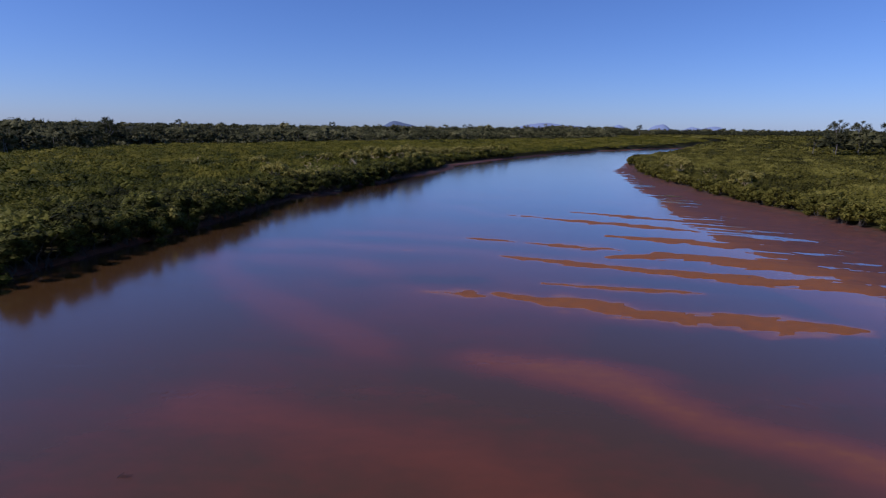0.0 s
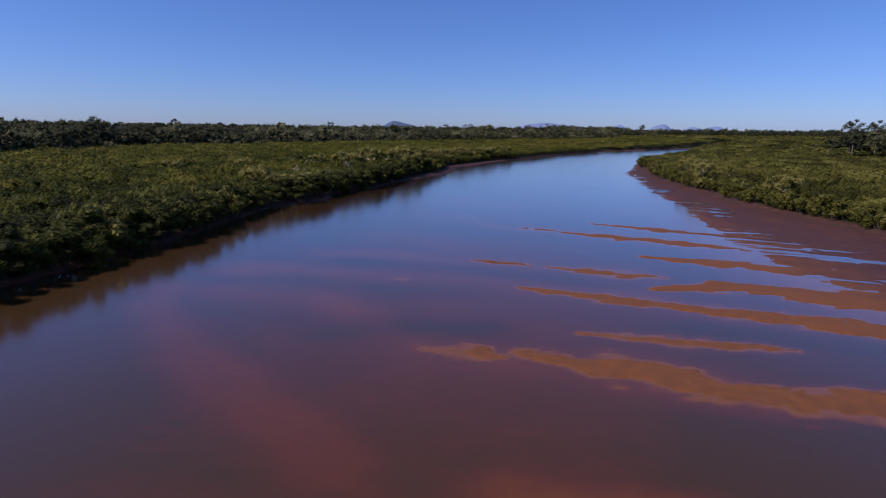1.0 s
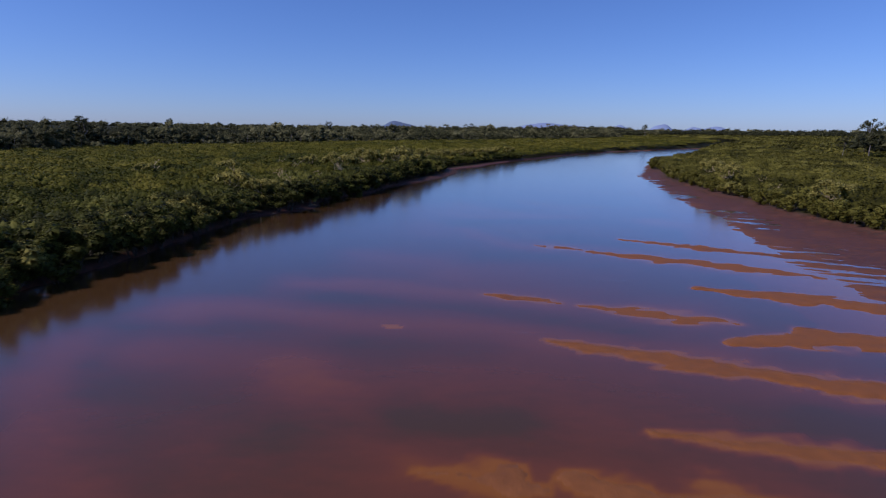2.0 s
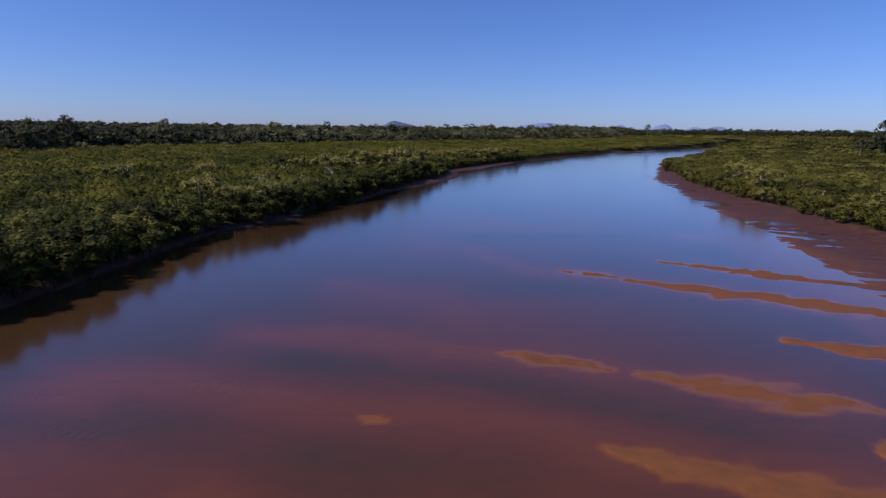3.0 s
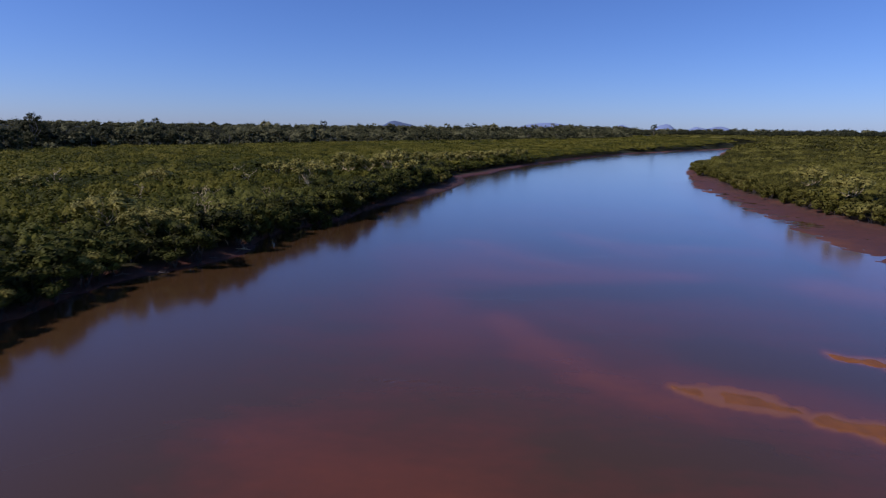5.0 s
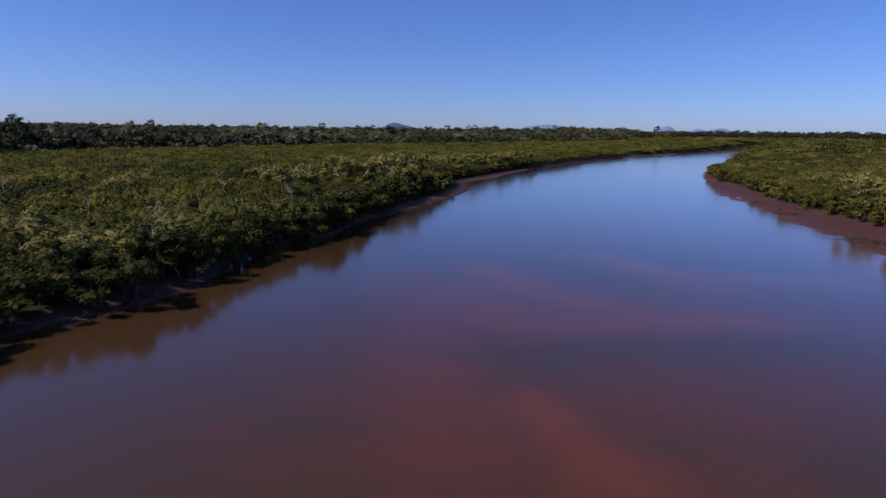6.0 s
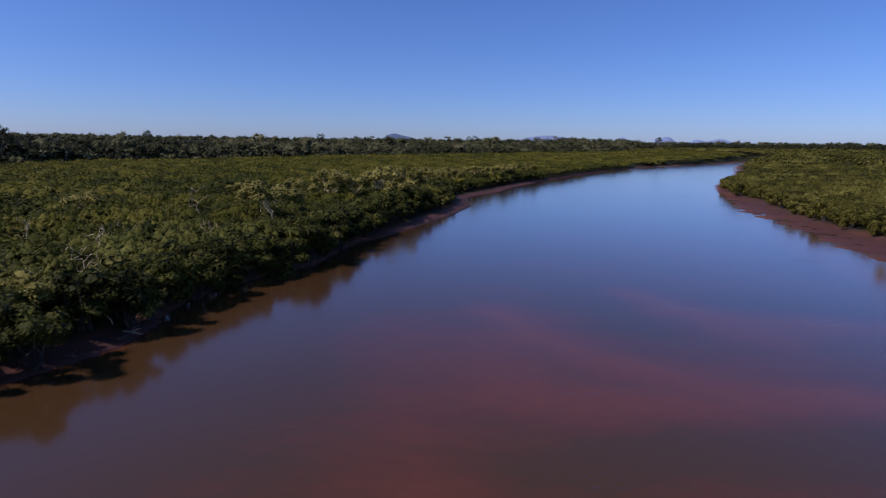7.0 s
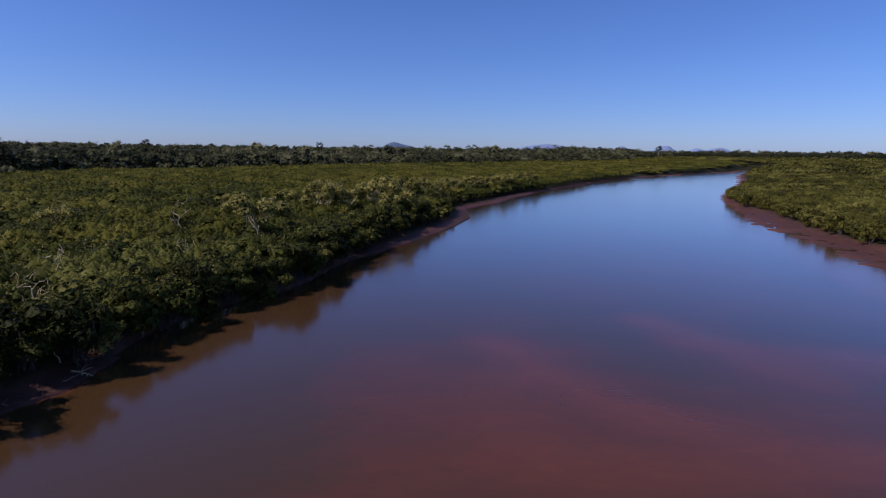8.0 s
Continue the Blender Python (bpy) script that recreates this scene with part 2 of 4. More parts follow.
# how far the first trees of that bank stand back from the water
LEFT_FOOT = [(0, -0.3), (130, -0.2), (136, 1.0), (158, 1.2), (164, -0.3), (200, -0.2), (206, 0.6), (212, 2.2), (220, 4.4), (231, 5.0), (243, 6.6), (257, 5.6), (272, 5.0), (287, 6.0), (300, 7.5), (317, 9.0), (336, 6.5), (353, 7.0), (387, 4.0), (470, 2.0)]
RIGHT_EDGE = [(-5000, -1400), (-400, 60), (-100, 58), (0, 52), (60, 47), (75, 44), (90, 45), (105, 46), (118, 49), (128, 52), (140, 55), (160, 59), (172, 60.5), (187, 62), (205, 66), (218, 70), (233, 73),
              (250, 76), (265, 80), (290, 89), (310, 97), (345, 110), (375, 124), (410, 145), (470, 178), (520, 205), (600, 248), (700, 305), (800, 376), (906, 452), (1100, 505), (1400, 435), (5000, -760)]
RIGHT_TREES = [(-5000, -1380), (-400, 78), (-100, 80), (0, 76), (94, 73), (126, 73), (149, 72), (165, 73), (180, 74.5), (195, 76), (210, 78), (235, 80.5), (245, 82), (257, 86), (290, 96), (312, 99.5),
               (330, 105), (350, 113), (375, 126), (410, 148), (470, 181), (520, 208), (600, 251), (700, 308), (800, 379), (906, 456), (1100, 510), (1400, 440), (5000, -755)]


def along(table, y):
    return np.interp(y, [r[0] for r in table], [r[1] for r in table])


def wobble(x, y, scale, seed, octaves=3):
    """Smooth value noise of about -1 to 1 over arrays."""
    total, amp, norm = 0.0, 1.0, 0.0
    for o in range(octaves):
        gx, gy = x * scale, y * scale
        ix, iy = np.floor(gx).astype(np.int64), np.floor(gy).astype(np.int64)
        fx, fy = gx - ix, gy - iy
        fx, fy = fx * fx * (3 - 2 * fx), fy * fy * (3 - 2 * fy)

        def grid(a, b):
            h = (a * 374761393 + b * 668265263 + (seed + o) * 974634777) & 0x7FFFFFFF
            h = ((h ^ (h >> 13)) * 1274126177) & 0x7FFFFFFF
            h = h ^ (h >> 16)
            return (h & 0xFFFF) / 32767.5 - 1

        top = grid(ix, iy) * (1 - fx) + grid(ix + 1, iy) * fx
        low = grid(ix, iy + 1) * (1 - fx) + grid(ix + 1, iy + 1) * fx
        total = total + amp * (top * (1 - fy) + low * fy)
        norm += amp
        amp *= 0.5
        scale *= 2.1
    return total / norm


# sand bars: x0, y0, x1, y1, half width, crest height over the water
BARS = [
    (6, 56.6, 20, 49.8, 2.5, -0.026), (17, 50.6, 36, 46.6, 2.7, -0.022), (-1.6, 57.2, 4, 56, 1.5, -0.042),
    (4, 88.6, 10.6, 85.8, 1.8, -0.044), (12.6, 85.2, 25, 80.4, 2.0, -0.038),
    (13, 115.2, 19, 112.4, 1.6, -0.044), (20, 111, 43, 98, 2.5, -0.02), (27, 121, 48, 108, 1.9, -0.014),
    (8, 75.4, 30, 65.4, 1.8, -0.034), (22, 68.6, 52, 58.5, 2.6, 0.03), (22, 75.6, 36, 77, 1.6, 0.02), (30, 78, 54, 64, 3.2, 0.03),
    (27, 91.8, 48, 83, 2.2, 0.03), (-5.6, 78.7, -4.1, 78.3, 0.7, -0.05), (11, 61.2, 27, 57.9, 1.3, -0.035),
]
# shoals under the water: half width, crest, points along the ridge
SHOALS = [
    (2.6, -0.15, (3, 39), (8, 37), (12, 35), (15, 30), (22, 26)), (3.4, -0.46, (-14, 32), (-6, 29), (1, 26), (4, 22)),
    (2.6, -0.4, (-29, 74), (-25, 64), (-16, 53), (-10, 47), (-6, 42)), (2.6, -0.26, (-11, 70), (-7, 65), (-2, 58)),
    (3.4, -0.32, (-2, 57.5), (8, 55), (20, 50)), (3.3, -0.28, (-16, 92), (-7, 91), (2, 89), (8, 86.5), (22, 82.5)),
    (3.5, -0.3, (-24, 83), (-15, 82), (-8, 80), (0, 79), (9, 76), (20, 72)), (4.0, -0.42, (-22, 72), (-12, 72)),
    (4.0, -0.46, (-12, 108), (-5, 104), (-1, 102), (1, 96)), (2.6, -0.34, (3, 129), (8, 117), (13, 112)),
    (3.6, -0.34, (3, 164), (8, 154), (16, 147), (25, 145)), (3.2, -0.4, (0, 145), (10, 144), (18, 143)),
    (6.0, -0.66, (-5, 160), (-5, 138)), (5.0, -0.52, (2, 156), (3, 146)), (5.0, -0.54, (-3, 134), (-2, 126)),
    (2.8, -0.5, (19, 173), (23, 164), (26, 157)), (3.0, -0.5, (20, 166), (42, 160)),
    (5.0, -0.42, (14, 116), (41, 100)), (4.5, -0.42, (10, 74), (44, 60)), (5.0, -0.25, (40, 140), (54, 130)), (16.0, -0.52, (4, 98), (2, 62)),
]
# scour holes between the shoals: half width, extra depth, points
HOLES = [
    (2.6, 0.6, (-3, 62), (3, 62)), (2.0, 0.3, (-9, 60), (-7, 63)), (2.2, 0.4, (1, 37), (10, 30), (17, 25)), (2.2, 0.4, (-11, 87), (3, 83), (15, 78)),
    (2.6, 0.25, (-7, 75), (2, 74)), (3.2, 0.4, (5, 107), (13, 107)), (3.2, 0.4, (18, 121), (26, 117)), (3.2, 0.4, (3, 136), (13, 139), (27, 140)),
    (3.2, 0.3, (11, 174), (16, 159)), (3.2, 0.3, (29, 171), (39, 168)), (3.2, 0.5, (16, 43), (40, 41)), (1.8, 0.3, (22, 63), (42, 55)), (4.0, 0.3, (-25, 54), (-20, 44)),
]


def capsule(x, y, x0, y0, x1, y1):
    dx, dy = x1 - x0, y1 - y0
    t = np.clip(((x - x0) * dx + (y - y0) * dy) / (dx * dx + dy * dy + 1e-9), 0, 1)
    return np.hypot(x - x0 - t * dx, y - y0 - t * dy), t


def height(x, y):
    """Bed, mud and land as one surface; the water stands at 0."""
    left, right, trees = along(LEFT_EDGE, y), along(RIGHT_EDGE, y), along(RIGHT_TREES, y)
    near = np.hypot(x, y - 100) < 600
    jag = np.where(near, 1.6 * wobble(x, y, 0.09, 3) + 0.5 * wobble(x, y, 0.6, 4), 0)
    in_left = left + 0.6 * jag - x                 # metres inland on the left side
    in_right = x - right - jag * 0.8         # metres inland on the right side
    inland = np.maximum(in_left, in_right)
    # streaks that lie along the bars
    s, c = -0.39, 0.92
    along_bar, across = x * c + y * s, -x * s + y * c
    streak = 0.8 * wobble(along_bar * 0.16, across, 0.42, 11) + 0.75 * wobble(along_bar * 0.16, across, 1.1, 12)
    bed = -0.85 + 0.2 * wobble(along_bar * 0.35, across, 0.07, 21) + 0.05 * streak
    ease = np.clip((in_left + 34) / 26, 0, 1)
    bed = bed - 0.5 * ease * ease * (3 - 2 * ease)
    sway = 1.7 * wobble(x, y, 0.13, 61) + 1.1 * wobble(along_bar * 0.4, across, 0.5, 62, 4)
    for w, top, *pts in SHOALS:
        d = np.minimum.reduce([capsule(x, y, *p, *q)[0] for p, q in zip(pts, pts[1:])]) + sway
        ridge = top - 0.5 * np.clip(d / w - 0.2, 0, 3) ** 1.4
        bed = np.maximum(bed, ridge) + 0.08 * np.exp(-((bed - ridge) / 0.15) ** 2)
    for w, more, *pts in HOLES:
        d = np.minimum.reduce([capsule(x, y, *p, *q)[0] for p, q in zip(pts, pts[1:])]) + sway
        bed = bed - more * np.exp(-np.clip(d / w, 0, 9) ** 2)
    for x0, y0, x1, y1, w, top in BARS:
        d, t = capsule(x, y, x0, y0, x1, y1)
        w = 0.92 * w * (0.25 + 0.75 * np.sin(math.pi * np.clip(t, 0.04, 0.96)) ** 0.7)
        d = d + w * (0.5 * wobble(x, y, 0.3, int(x0 * 3 + y0)) + 0.5 * wobble(x * 0.6, y, 1.0, int(x0 * 5 + y0)) + 0.45 * wobble(x * 0.22, y, 1.5, int(x0 * 7 + y0), 2) + 0.32 * streak)
        bed = np.maximum(bed, top + 0.05 + 0.016 * wobble(along_bar * 0.5, across, 0.9, 91, 4) - 0.09 * np.clip(d / w, 0, 3) ** 6)
    # right flat: a wet shelf with runnels, rising to the trees
    span = np.maximum(trees - right, 2.0)
    k = in_right / span
    shelf = 0.03 + 0.088 * streak + 0.34 * np.clip(k - 0.35, 0, 1) ** 1.3 + 0.025 * wobble(x, y, 1.1, 31)
    low = np.clip((in_right + 11) / 11, 0, 1)
    shelf = shelf - 0.55 * (1 - low) ** 1.5
    calm = np.clip((y - 18) / 34, 0, 1)
    shelf = np.where(in_right < 0, shelf - 0.9 * (1 - calm) * np.clip(-in_right / 4, 0, 1), shelf)
    bed = np.where(in_right > -12, np.maximum(bed, shelf), bed)
    # left bank: a narrow ledge
    rise = np.where((along(LEFT_FOOT, y) < 0.5) & (y < 210), 0.42, 0.14)      # steeper where the trees stand in the water; dark soil stands for their shade
    bank = 0.05 + np.minimum(rise * np.clip(in_left, 0, 4), 0.8) + 0.1 * wobble(x, y, 0.5, 41)
    bed = np.where(in_left > 0, bank, bed)
    land = 0.75 + 0.2 * wobble(x, y, 0.05, 51)
    far = np.hypot(x, y)
    land = land + 0.014 * np.clip(far - 550, 0, 2200)
    deep_in = np.where(in_left > in_right, np.clip((in_left - 3) / 3, 0, 1), np.clip((x - trees + 1) / 4, 0, 1))
    return bed * (1 - deep_in) + land * deep_in


def spread(cores, out, growth):
    """Coordinates that are close together in the core and widen to the outside."""
    core = [float(v) for a0, b0, st in cores for v in np.arange(a0, b0 - 1e-6, st)]
    step = cores[-1][2]
    s, up, v = step, [], core[-1]
    while v < out[1]:
        s = min(s * growth, 160)
        v += s
        up.append(v)
    s, dn, v = step, [], core[0]
    while v > out[0]:
        s = min(s * growth, 160)
        v -= s
        dn.append(v)
    return np.array(dn[::-1] + core + up)


def grid_faces(nx, ny):
    i = (np.arange(ny - 1)[:, None] * nx + np.arange(nx - 1)[None]).ravel()
    return np.stack([i, i + 1, i + nx + 1, i + nx], 1)


def siltiness(x, y):
    """1 on the soft mud of the flat and the banks, 0 on the washed sand of the bars."""
    inside = np.minimum(along(RIGHT_EDGE, y) - x, x - along(LEFT_EDGE, y) - 6)
    grain = wobble((x * 0.92 - y * 0.39) * 0.16, x * 0.39 + y * 0.92, 0.5, 72)
    return np.clip(0.4 + np.clip((y - 105) / 90, 0, 0.45) - inside / 13 + 0.25 * wobble(x, y, 0.12, 71) + 0.3 * grain, 0, 1)


gx = spread([(-46, -8, 0.8), (-8, 54, 0.4), (54, 82, 0.7)], (-4800, 4800), 1.15)
gy = spread([(20, 42, 0.8), (42, 126, 0.4), (126, 226, 0.8), (226, 400, 1.5)], (-1500, 4900), 1.075)
GX, GY = np.meshgrid(gx, gy)
GZ = height(GX, GY)
ground = new("ground", mesh_from("ground", np.stack([GX, GY, GZ], -1).reshape(-1, 3), grid_faces(len(gx), len(gy)), M_GROUND, True, silt=siltiness(GX, GY)))
tagged(ground, "red-brown tidal mud, sand bars and dark soil", "ground", kind="structure")

# wind and current lines on the water: x0, y0, x1, y1, half width
RIFFLES = [(8.5, 156.6, 16.4, 147.7, 0.7), (19, 171, 25.6, 164.5, 0.8), (4.7, 137.7, 15.3, 119.6, 0.5), (14.4, 95.5, 22.8, 94.5, 0.4), (-19.6, 83.6, -8.6, 80.8, 0.5), (-24, 78.2, -13.7, 73.3, 0.5),
           (28.5, 163.7, 38.8, 161.9, 0.7), (71.3, 317, 85, 306, 1.4), (73, 276, 83, 281, 1.2), (37, 199.8, 54.5, 192.5, 0.9), (48, 250, 66, 242, 0.9)]


def ruffled(x, y):
    """How rough the water is along its wind lines, 0 to 1."""
    total = 0 * x
    for x0, y0, x1, y1, w in RIFFLES:
        d, t = capsule(x, y, x0, y0, x1, y1)
        total = np.maximum(total, np.exp(-((d + 0.8 * w * wobble(x, y, 0.25, int(y0)) - 0.8 * w * np.sin(3 * t)) / w) ** 2) * np.sin(math.pi * np.clip(t, 0.02, 0.98)) ** 0.5)
    return total


# the water sheet carries its own depth
wx = gx[(gx > -140) & (gx < 1200)]
wy = gy[(gy > -320) & (gy < 1250)]
WX, WY = np.meshgrid(wx, wy)
WZ = height(WX, WY)
wf = grid_faces(len(wx), len(wy))
wet = (WZ.ravel()[wf] < 0.12).any(1)
wf = wf[wet]
used = np.unique(wf)
back = np.zeros(WX.size, np.int64)
back[used] = np.arange(len(used))
wv = np.stack([WX, WY, 0 * WX], -1).reshape(-1, 3)[used]
water = new("water", mesh_from("water", wv, back[wf], M_WATER, True, depth=np.clip(-WZ.ravel()[used], 0, 3), silt=siltiness(WX, WY).ravel()[used], riffle=ruffled(WX, WY).ravel()[used]))
tagged(water, "calm silty brown river reflecting blue sky", "river", kind="structure")


# ---------------------------------------------------------------- distant hills
def hill(name, x, y, width, tall, mat, label, seed, skew=0.0, flat=False):
    n, k = 48, 10
    rng = np.random.default_rng(seed)
    vs, fs = [], []
    ph = rng.uniform(0, 6.28, 6)
    for j in range(k + 1):
        v = j / k * 2 - 1
        for i in range(n + 1):
            u = i / n * 2 - 1
            ridge = min(math.exp(-((u - skew) * 2.0) ** 2 * (1.6 if u < skew else 1.0)) * (1.5 if flat else 1.0), 1.0) + 0.16 * math.sin(5 * u + ph[0]) * (1 - u * u) + 0.09 * math.sin(13 * u + ph[1]) * (1 - u * u)
            z = tall * max(ridge, 0) * (1 - v * v) * (1 - u ** 4)
            vs.append((u * width / 2, v * width * 0.25, z - 2))
    for j in range(k):
        for i in range(n):
            q = j * (n + 1) + i
            fs.append((q, q + 1, q + n + 2, q + n + 1))
    ob = new(name, mesh_from(name, vs, fs, mat, True))
    ob.location = (x, y, float(height(np.array([x]), np.array([y]))[0]))
    return tagged(ob, label, "hill")


hill("hill", -250, 4000, 640, 55, M_HILL, "lone dark haze-blue wooded hill on the horizon", 1, -0.2)
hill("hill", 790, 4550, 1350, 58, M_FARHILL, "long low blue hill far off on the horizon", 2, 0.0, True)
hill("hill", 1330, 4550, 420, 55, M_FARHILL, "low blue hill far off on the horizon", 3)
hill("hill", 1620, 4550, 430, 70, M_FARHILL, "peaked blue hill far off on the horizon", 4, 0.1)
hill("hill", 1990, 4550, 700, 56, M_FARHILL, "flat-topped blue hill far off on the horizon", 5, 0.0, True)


# ---------------------------------------------------------------- stands of trees
def canopy(rng, cx, cy, base, tall, radius, leaves, size, tone, depth):
    """Many crowns at once: each a heap of leafy tufts over a body toned darker as inner shade."""
    n, tufts = len(cx), 7
    up = (tall * depth)[:, None]
    # tufts over the upper side of each crown
    turn = rng.uniform(0, 6.28, (n, 1)) + np.arange(tufts) * 2.4 + rng.normal(0, 0.3, (n, tufts))
    out = np.sqrt((np.arange(tufts) + 0.4) / tufts) * rng.uniform(0.75, 1.05, (n, tufts))
    tr = radius[:, None] * rng.uniform(0.3, 0.52, (n, tufts))
    tx = cx[:, None] + np.cos(turn) * out * (radius[:, None] - 0.5 * tr)
    ty = cy[:, None] + np.sin(turn) * out * (radius[:, None] - 0.5 * tr)
    tz = (base + tall)[:, None] - up + up * (np.sqrt(np.clip(1.1 - out * out, 0.02, 1)) + rng.normal(0, 0.1, (n, tufts))) - 0.6 * np.minimum(tr, up) - np.where(np.arange(tufts) > 3, rng.uniform(0, 0.8, (n, tufts)) * np.maximum(up - tr, 0), 0)
    tt = tone[:, None] + rng.normal(0, 0.07, (n, tufts))
    pick = np.arange(leaves) % tufts
    d = rng.normal(0, 1, (n, leaves, 3))
    d[..., 2] = np.abs(d[..., 2]) * 1.1 - 0.4
    d /= np.linalg.norm(d, axis=2)[..., None]
    far = rng.uniform(0.6, 1.1, (n, leaves))
    rad = tr[:, pick] * far
    c = np.stack([tx[:, pick] + d[..., 0] * rad, ty[:, pick] + d[..., 1] * rad, tz[:, pick] + d[..., 2] * np.minimum(rad, up * 0.8)], -1)
    # leaf tone climbs with upward tilt, imitating overhead light
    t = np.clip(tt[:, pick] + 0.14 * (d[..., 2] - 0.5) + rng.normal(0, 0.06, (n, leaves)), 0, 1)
    v, f, q = cards(rng, c.reshape(-1, 3), d.reshape(-1, 3), size, t.ravel(), 0.45)
    # the body of each tuft, a rough cap under its leaves, its tone lowered as shade
    k = 5
    w = np.arange(k) * 2 * math.pi / k + rng.uniform(0, 6.28, (n, tufts, 1))
    q2 = tr[..., None] * rng.uniform(0.55, 0.95, (n, tufts, k))
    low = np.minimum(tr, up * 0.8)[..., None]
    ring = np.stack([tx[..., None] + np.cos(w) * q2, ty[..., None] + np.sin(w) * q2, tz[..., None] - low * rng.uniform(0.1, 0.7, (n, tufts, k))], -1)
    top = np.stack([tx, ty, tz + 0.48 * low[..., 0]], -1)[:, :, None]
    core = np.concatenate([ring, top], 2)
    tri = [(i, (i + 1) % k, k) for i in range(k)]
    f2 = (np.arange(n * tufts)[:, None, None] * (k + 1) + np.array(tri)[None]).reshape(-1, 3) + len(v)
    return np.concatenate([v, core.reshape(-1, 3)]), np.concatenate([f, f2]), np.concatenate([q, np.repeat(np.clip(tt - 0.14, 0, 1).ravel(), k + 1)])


def scatter(rng, x0, x1, y0, y1, step, keep):
    xs, ys = np.meshgrid(np.arange(float(x0), x1, step), np.arange(float(y0), y1, step))
    xs[1::2] += step / 2
    xs = (xs + rng.uniform(-0.6, 0.6, xs.shape) * step).ravel()
    ys = (ys + rng.uniform(-0.6, 0.6, ys.shape) * step).ravel()
    ok = keep(xs, ys)
    return xs[ok], ys[ok]


FOREST_EDGE = [(-400, -330), (100, -250), (305, -222), (426, -245), (491, -240), (560, -185), (680, -130), (770, -55), (830, 15), (920, 110), (1000, 195), (1080, 280), (1180, 335), (1450, 340), (1800, 690), (2400, 1500)]


def behind(x, y):
    """How far a place lies behind the woodland's edge."""
    return along(FOREST_EDGE, y) - x


def rising(x, y):
    """The woodland grows from its edge towards the higher ground behind."""
    back = 16 + 3.5 * np.clip((y - 600) / 350, 0, 1)
    return 10 + (back - 10) * np.clip(behind(x, y) / 80, 0, 1)


def left_in(x, y):
    return along(LEFT_EDGE, y) - x


def right_in(x, y):
    return x - along(RIGHT_TREES, y)


def open_to_view(x, y):
    """The part of the delta round the flight line; the rest of the land stays bare soil far off to the sides."""
    return (x < 0.95 * y + 45) & (x > -0.95 * y - 45)


def domes(x, y, size, seed):
    """Distance to the nearest big crown's middle, in crown sizes, and a value of that crown's own."""
    ix, iy = np.floor(x / size).astype(np.int64), np.floor(y / size).astype(np.int64)
    best, own = np.full(x.shape, 9.0), np.zeros(x.shape)
    for a in (-1, 0, 1):
        for b in (-1, 0, 1):
            h = ((ix + a) * 73856093 ^ (iy + b) * 19349663 ^ seed * 83492791) & 0x7FFFFFFF
            h = ((h ^ (h >> 13)) * 1274126177) & 0x7FFFFFFF
            h = h ^ (h >> 16)
            u, v, w = (h & 255) / 255, ((h >> 8) & 255) / 255, ((h >> 16) & 255) / 255
            d = np.hypot(x / size - (ix + a + u), y / size - (iy + b + v)) * (0.8 + 0.5 * w)
            own = np.where(d < best, w, own)
            best = np.minimum(d, best)
    return best, own


def stand(name, seed, keep, box, step, tall, spread_r, leaves, size, mat, label, tone0=0.5, depth=0.5, category="mangroves", rough=0.12, everywhere=False, dome=7.0, drop=2.0):
    rng = np.random.default_rng(seed)
    x, y = scatter(rng, *box, step, lambda a, b: keep(a, b) & (open_to_view(a, b) | everywhere))
    n = len(x)
    base = height(x, y)
    tall = tall(x, y) if callable(tall) else tall
    kind = rng.uniform(0, 1, n) ** 2
    swell = wobble(x, y, 0.035, seed) + 0.8 * wobble(x, y, 0.09, seed + 3)
    r = spread_r * (0.85 + 0.75 * kind)
    t = tall * (0.93 + 0.14 * kind + 0.2 * swell + rng.normal(0, rough, n) - 0.22 * (rng.uniform(0, 1, n) < 0.07))
    # the swell term tones hollows down as shade, besides the random tone
    tone = np.clip(tone0 + 0.28 * wobble(x, y, 0.016, seed + 5) + 0.42 * wobble(x, y, 0.075, seed + 9) + 0.14 * swell + rng.normal(0, 0.09, n), 0, 1)
    away, own = domes(x + 1.5 * wobble(x, y, 0.2, seed), y, dome, seed)
    t = t + drop * (0.36 - np.clip(away, 0, 1) ** 1.5) + 0.5 * drop * (own - 0.5)
    t = np.maximum(t, 0.36 * tall)
    tone = np.clip(tone + 0.8 * (own - 0.5) * np.where(own > 0.85, 1.3, 0.8), 0, 1)
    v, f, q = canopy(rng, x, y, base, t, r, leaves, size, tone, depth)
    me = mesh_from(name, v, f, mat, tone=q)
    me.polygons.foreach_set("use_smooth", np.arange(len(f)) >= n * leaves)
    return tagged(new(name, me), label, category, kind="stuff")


NEAR_L, NEAR_R = 60, 45


def dusk(x, y):
    """How far the darker trees of the bank reach inland."""
    return 21 + 16 * wobble(x, y, 0.05, 83) + 14 * wobble(x, y, 0.25, 84)


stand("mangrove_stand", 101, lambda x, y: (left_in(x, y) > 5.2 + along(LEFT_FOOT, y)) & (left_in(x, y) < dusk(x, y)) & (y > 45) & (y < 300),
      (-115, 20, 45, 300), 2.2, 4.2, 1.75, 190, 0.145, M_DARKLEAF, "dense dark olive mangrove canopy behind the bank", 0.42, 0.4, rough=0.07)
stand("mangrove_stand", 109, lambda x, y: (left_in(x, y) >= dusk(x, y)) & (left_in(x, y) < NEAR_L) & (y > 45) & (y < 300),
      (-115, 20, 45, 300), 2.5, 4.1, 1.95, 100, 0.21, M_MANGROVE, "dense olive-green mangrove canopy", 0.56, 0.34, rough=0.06)
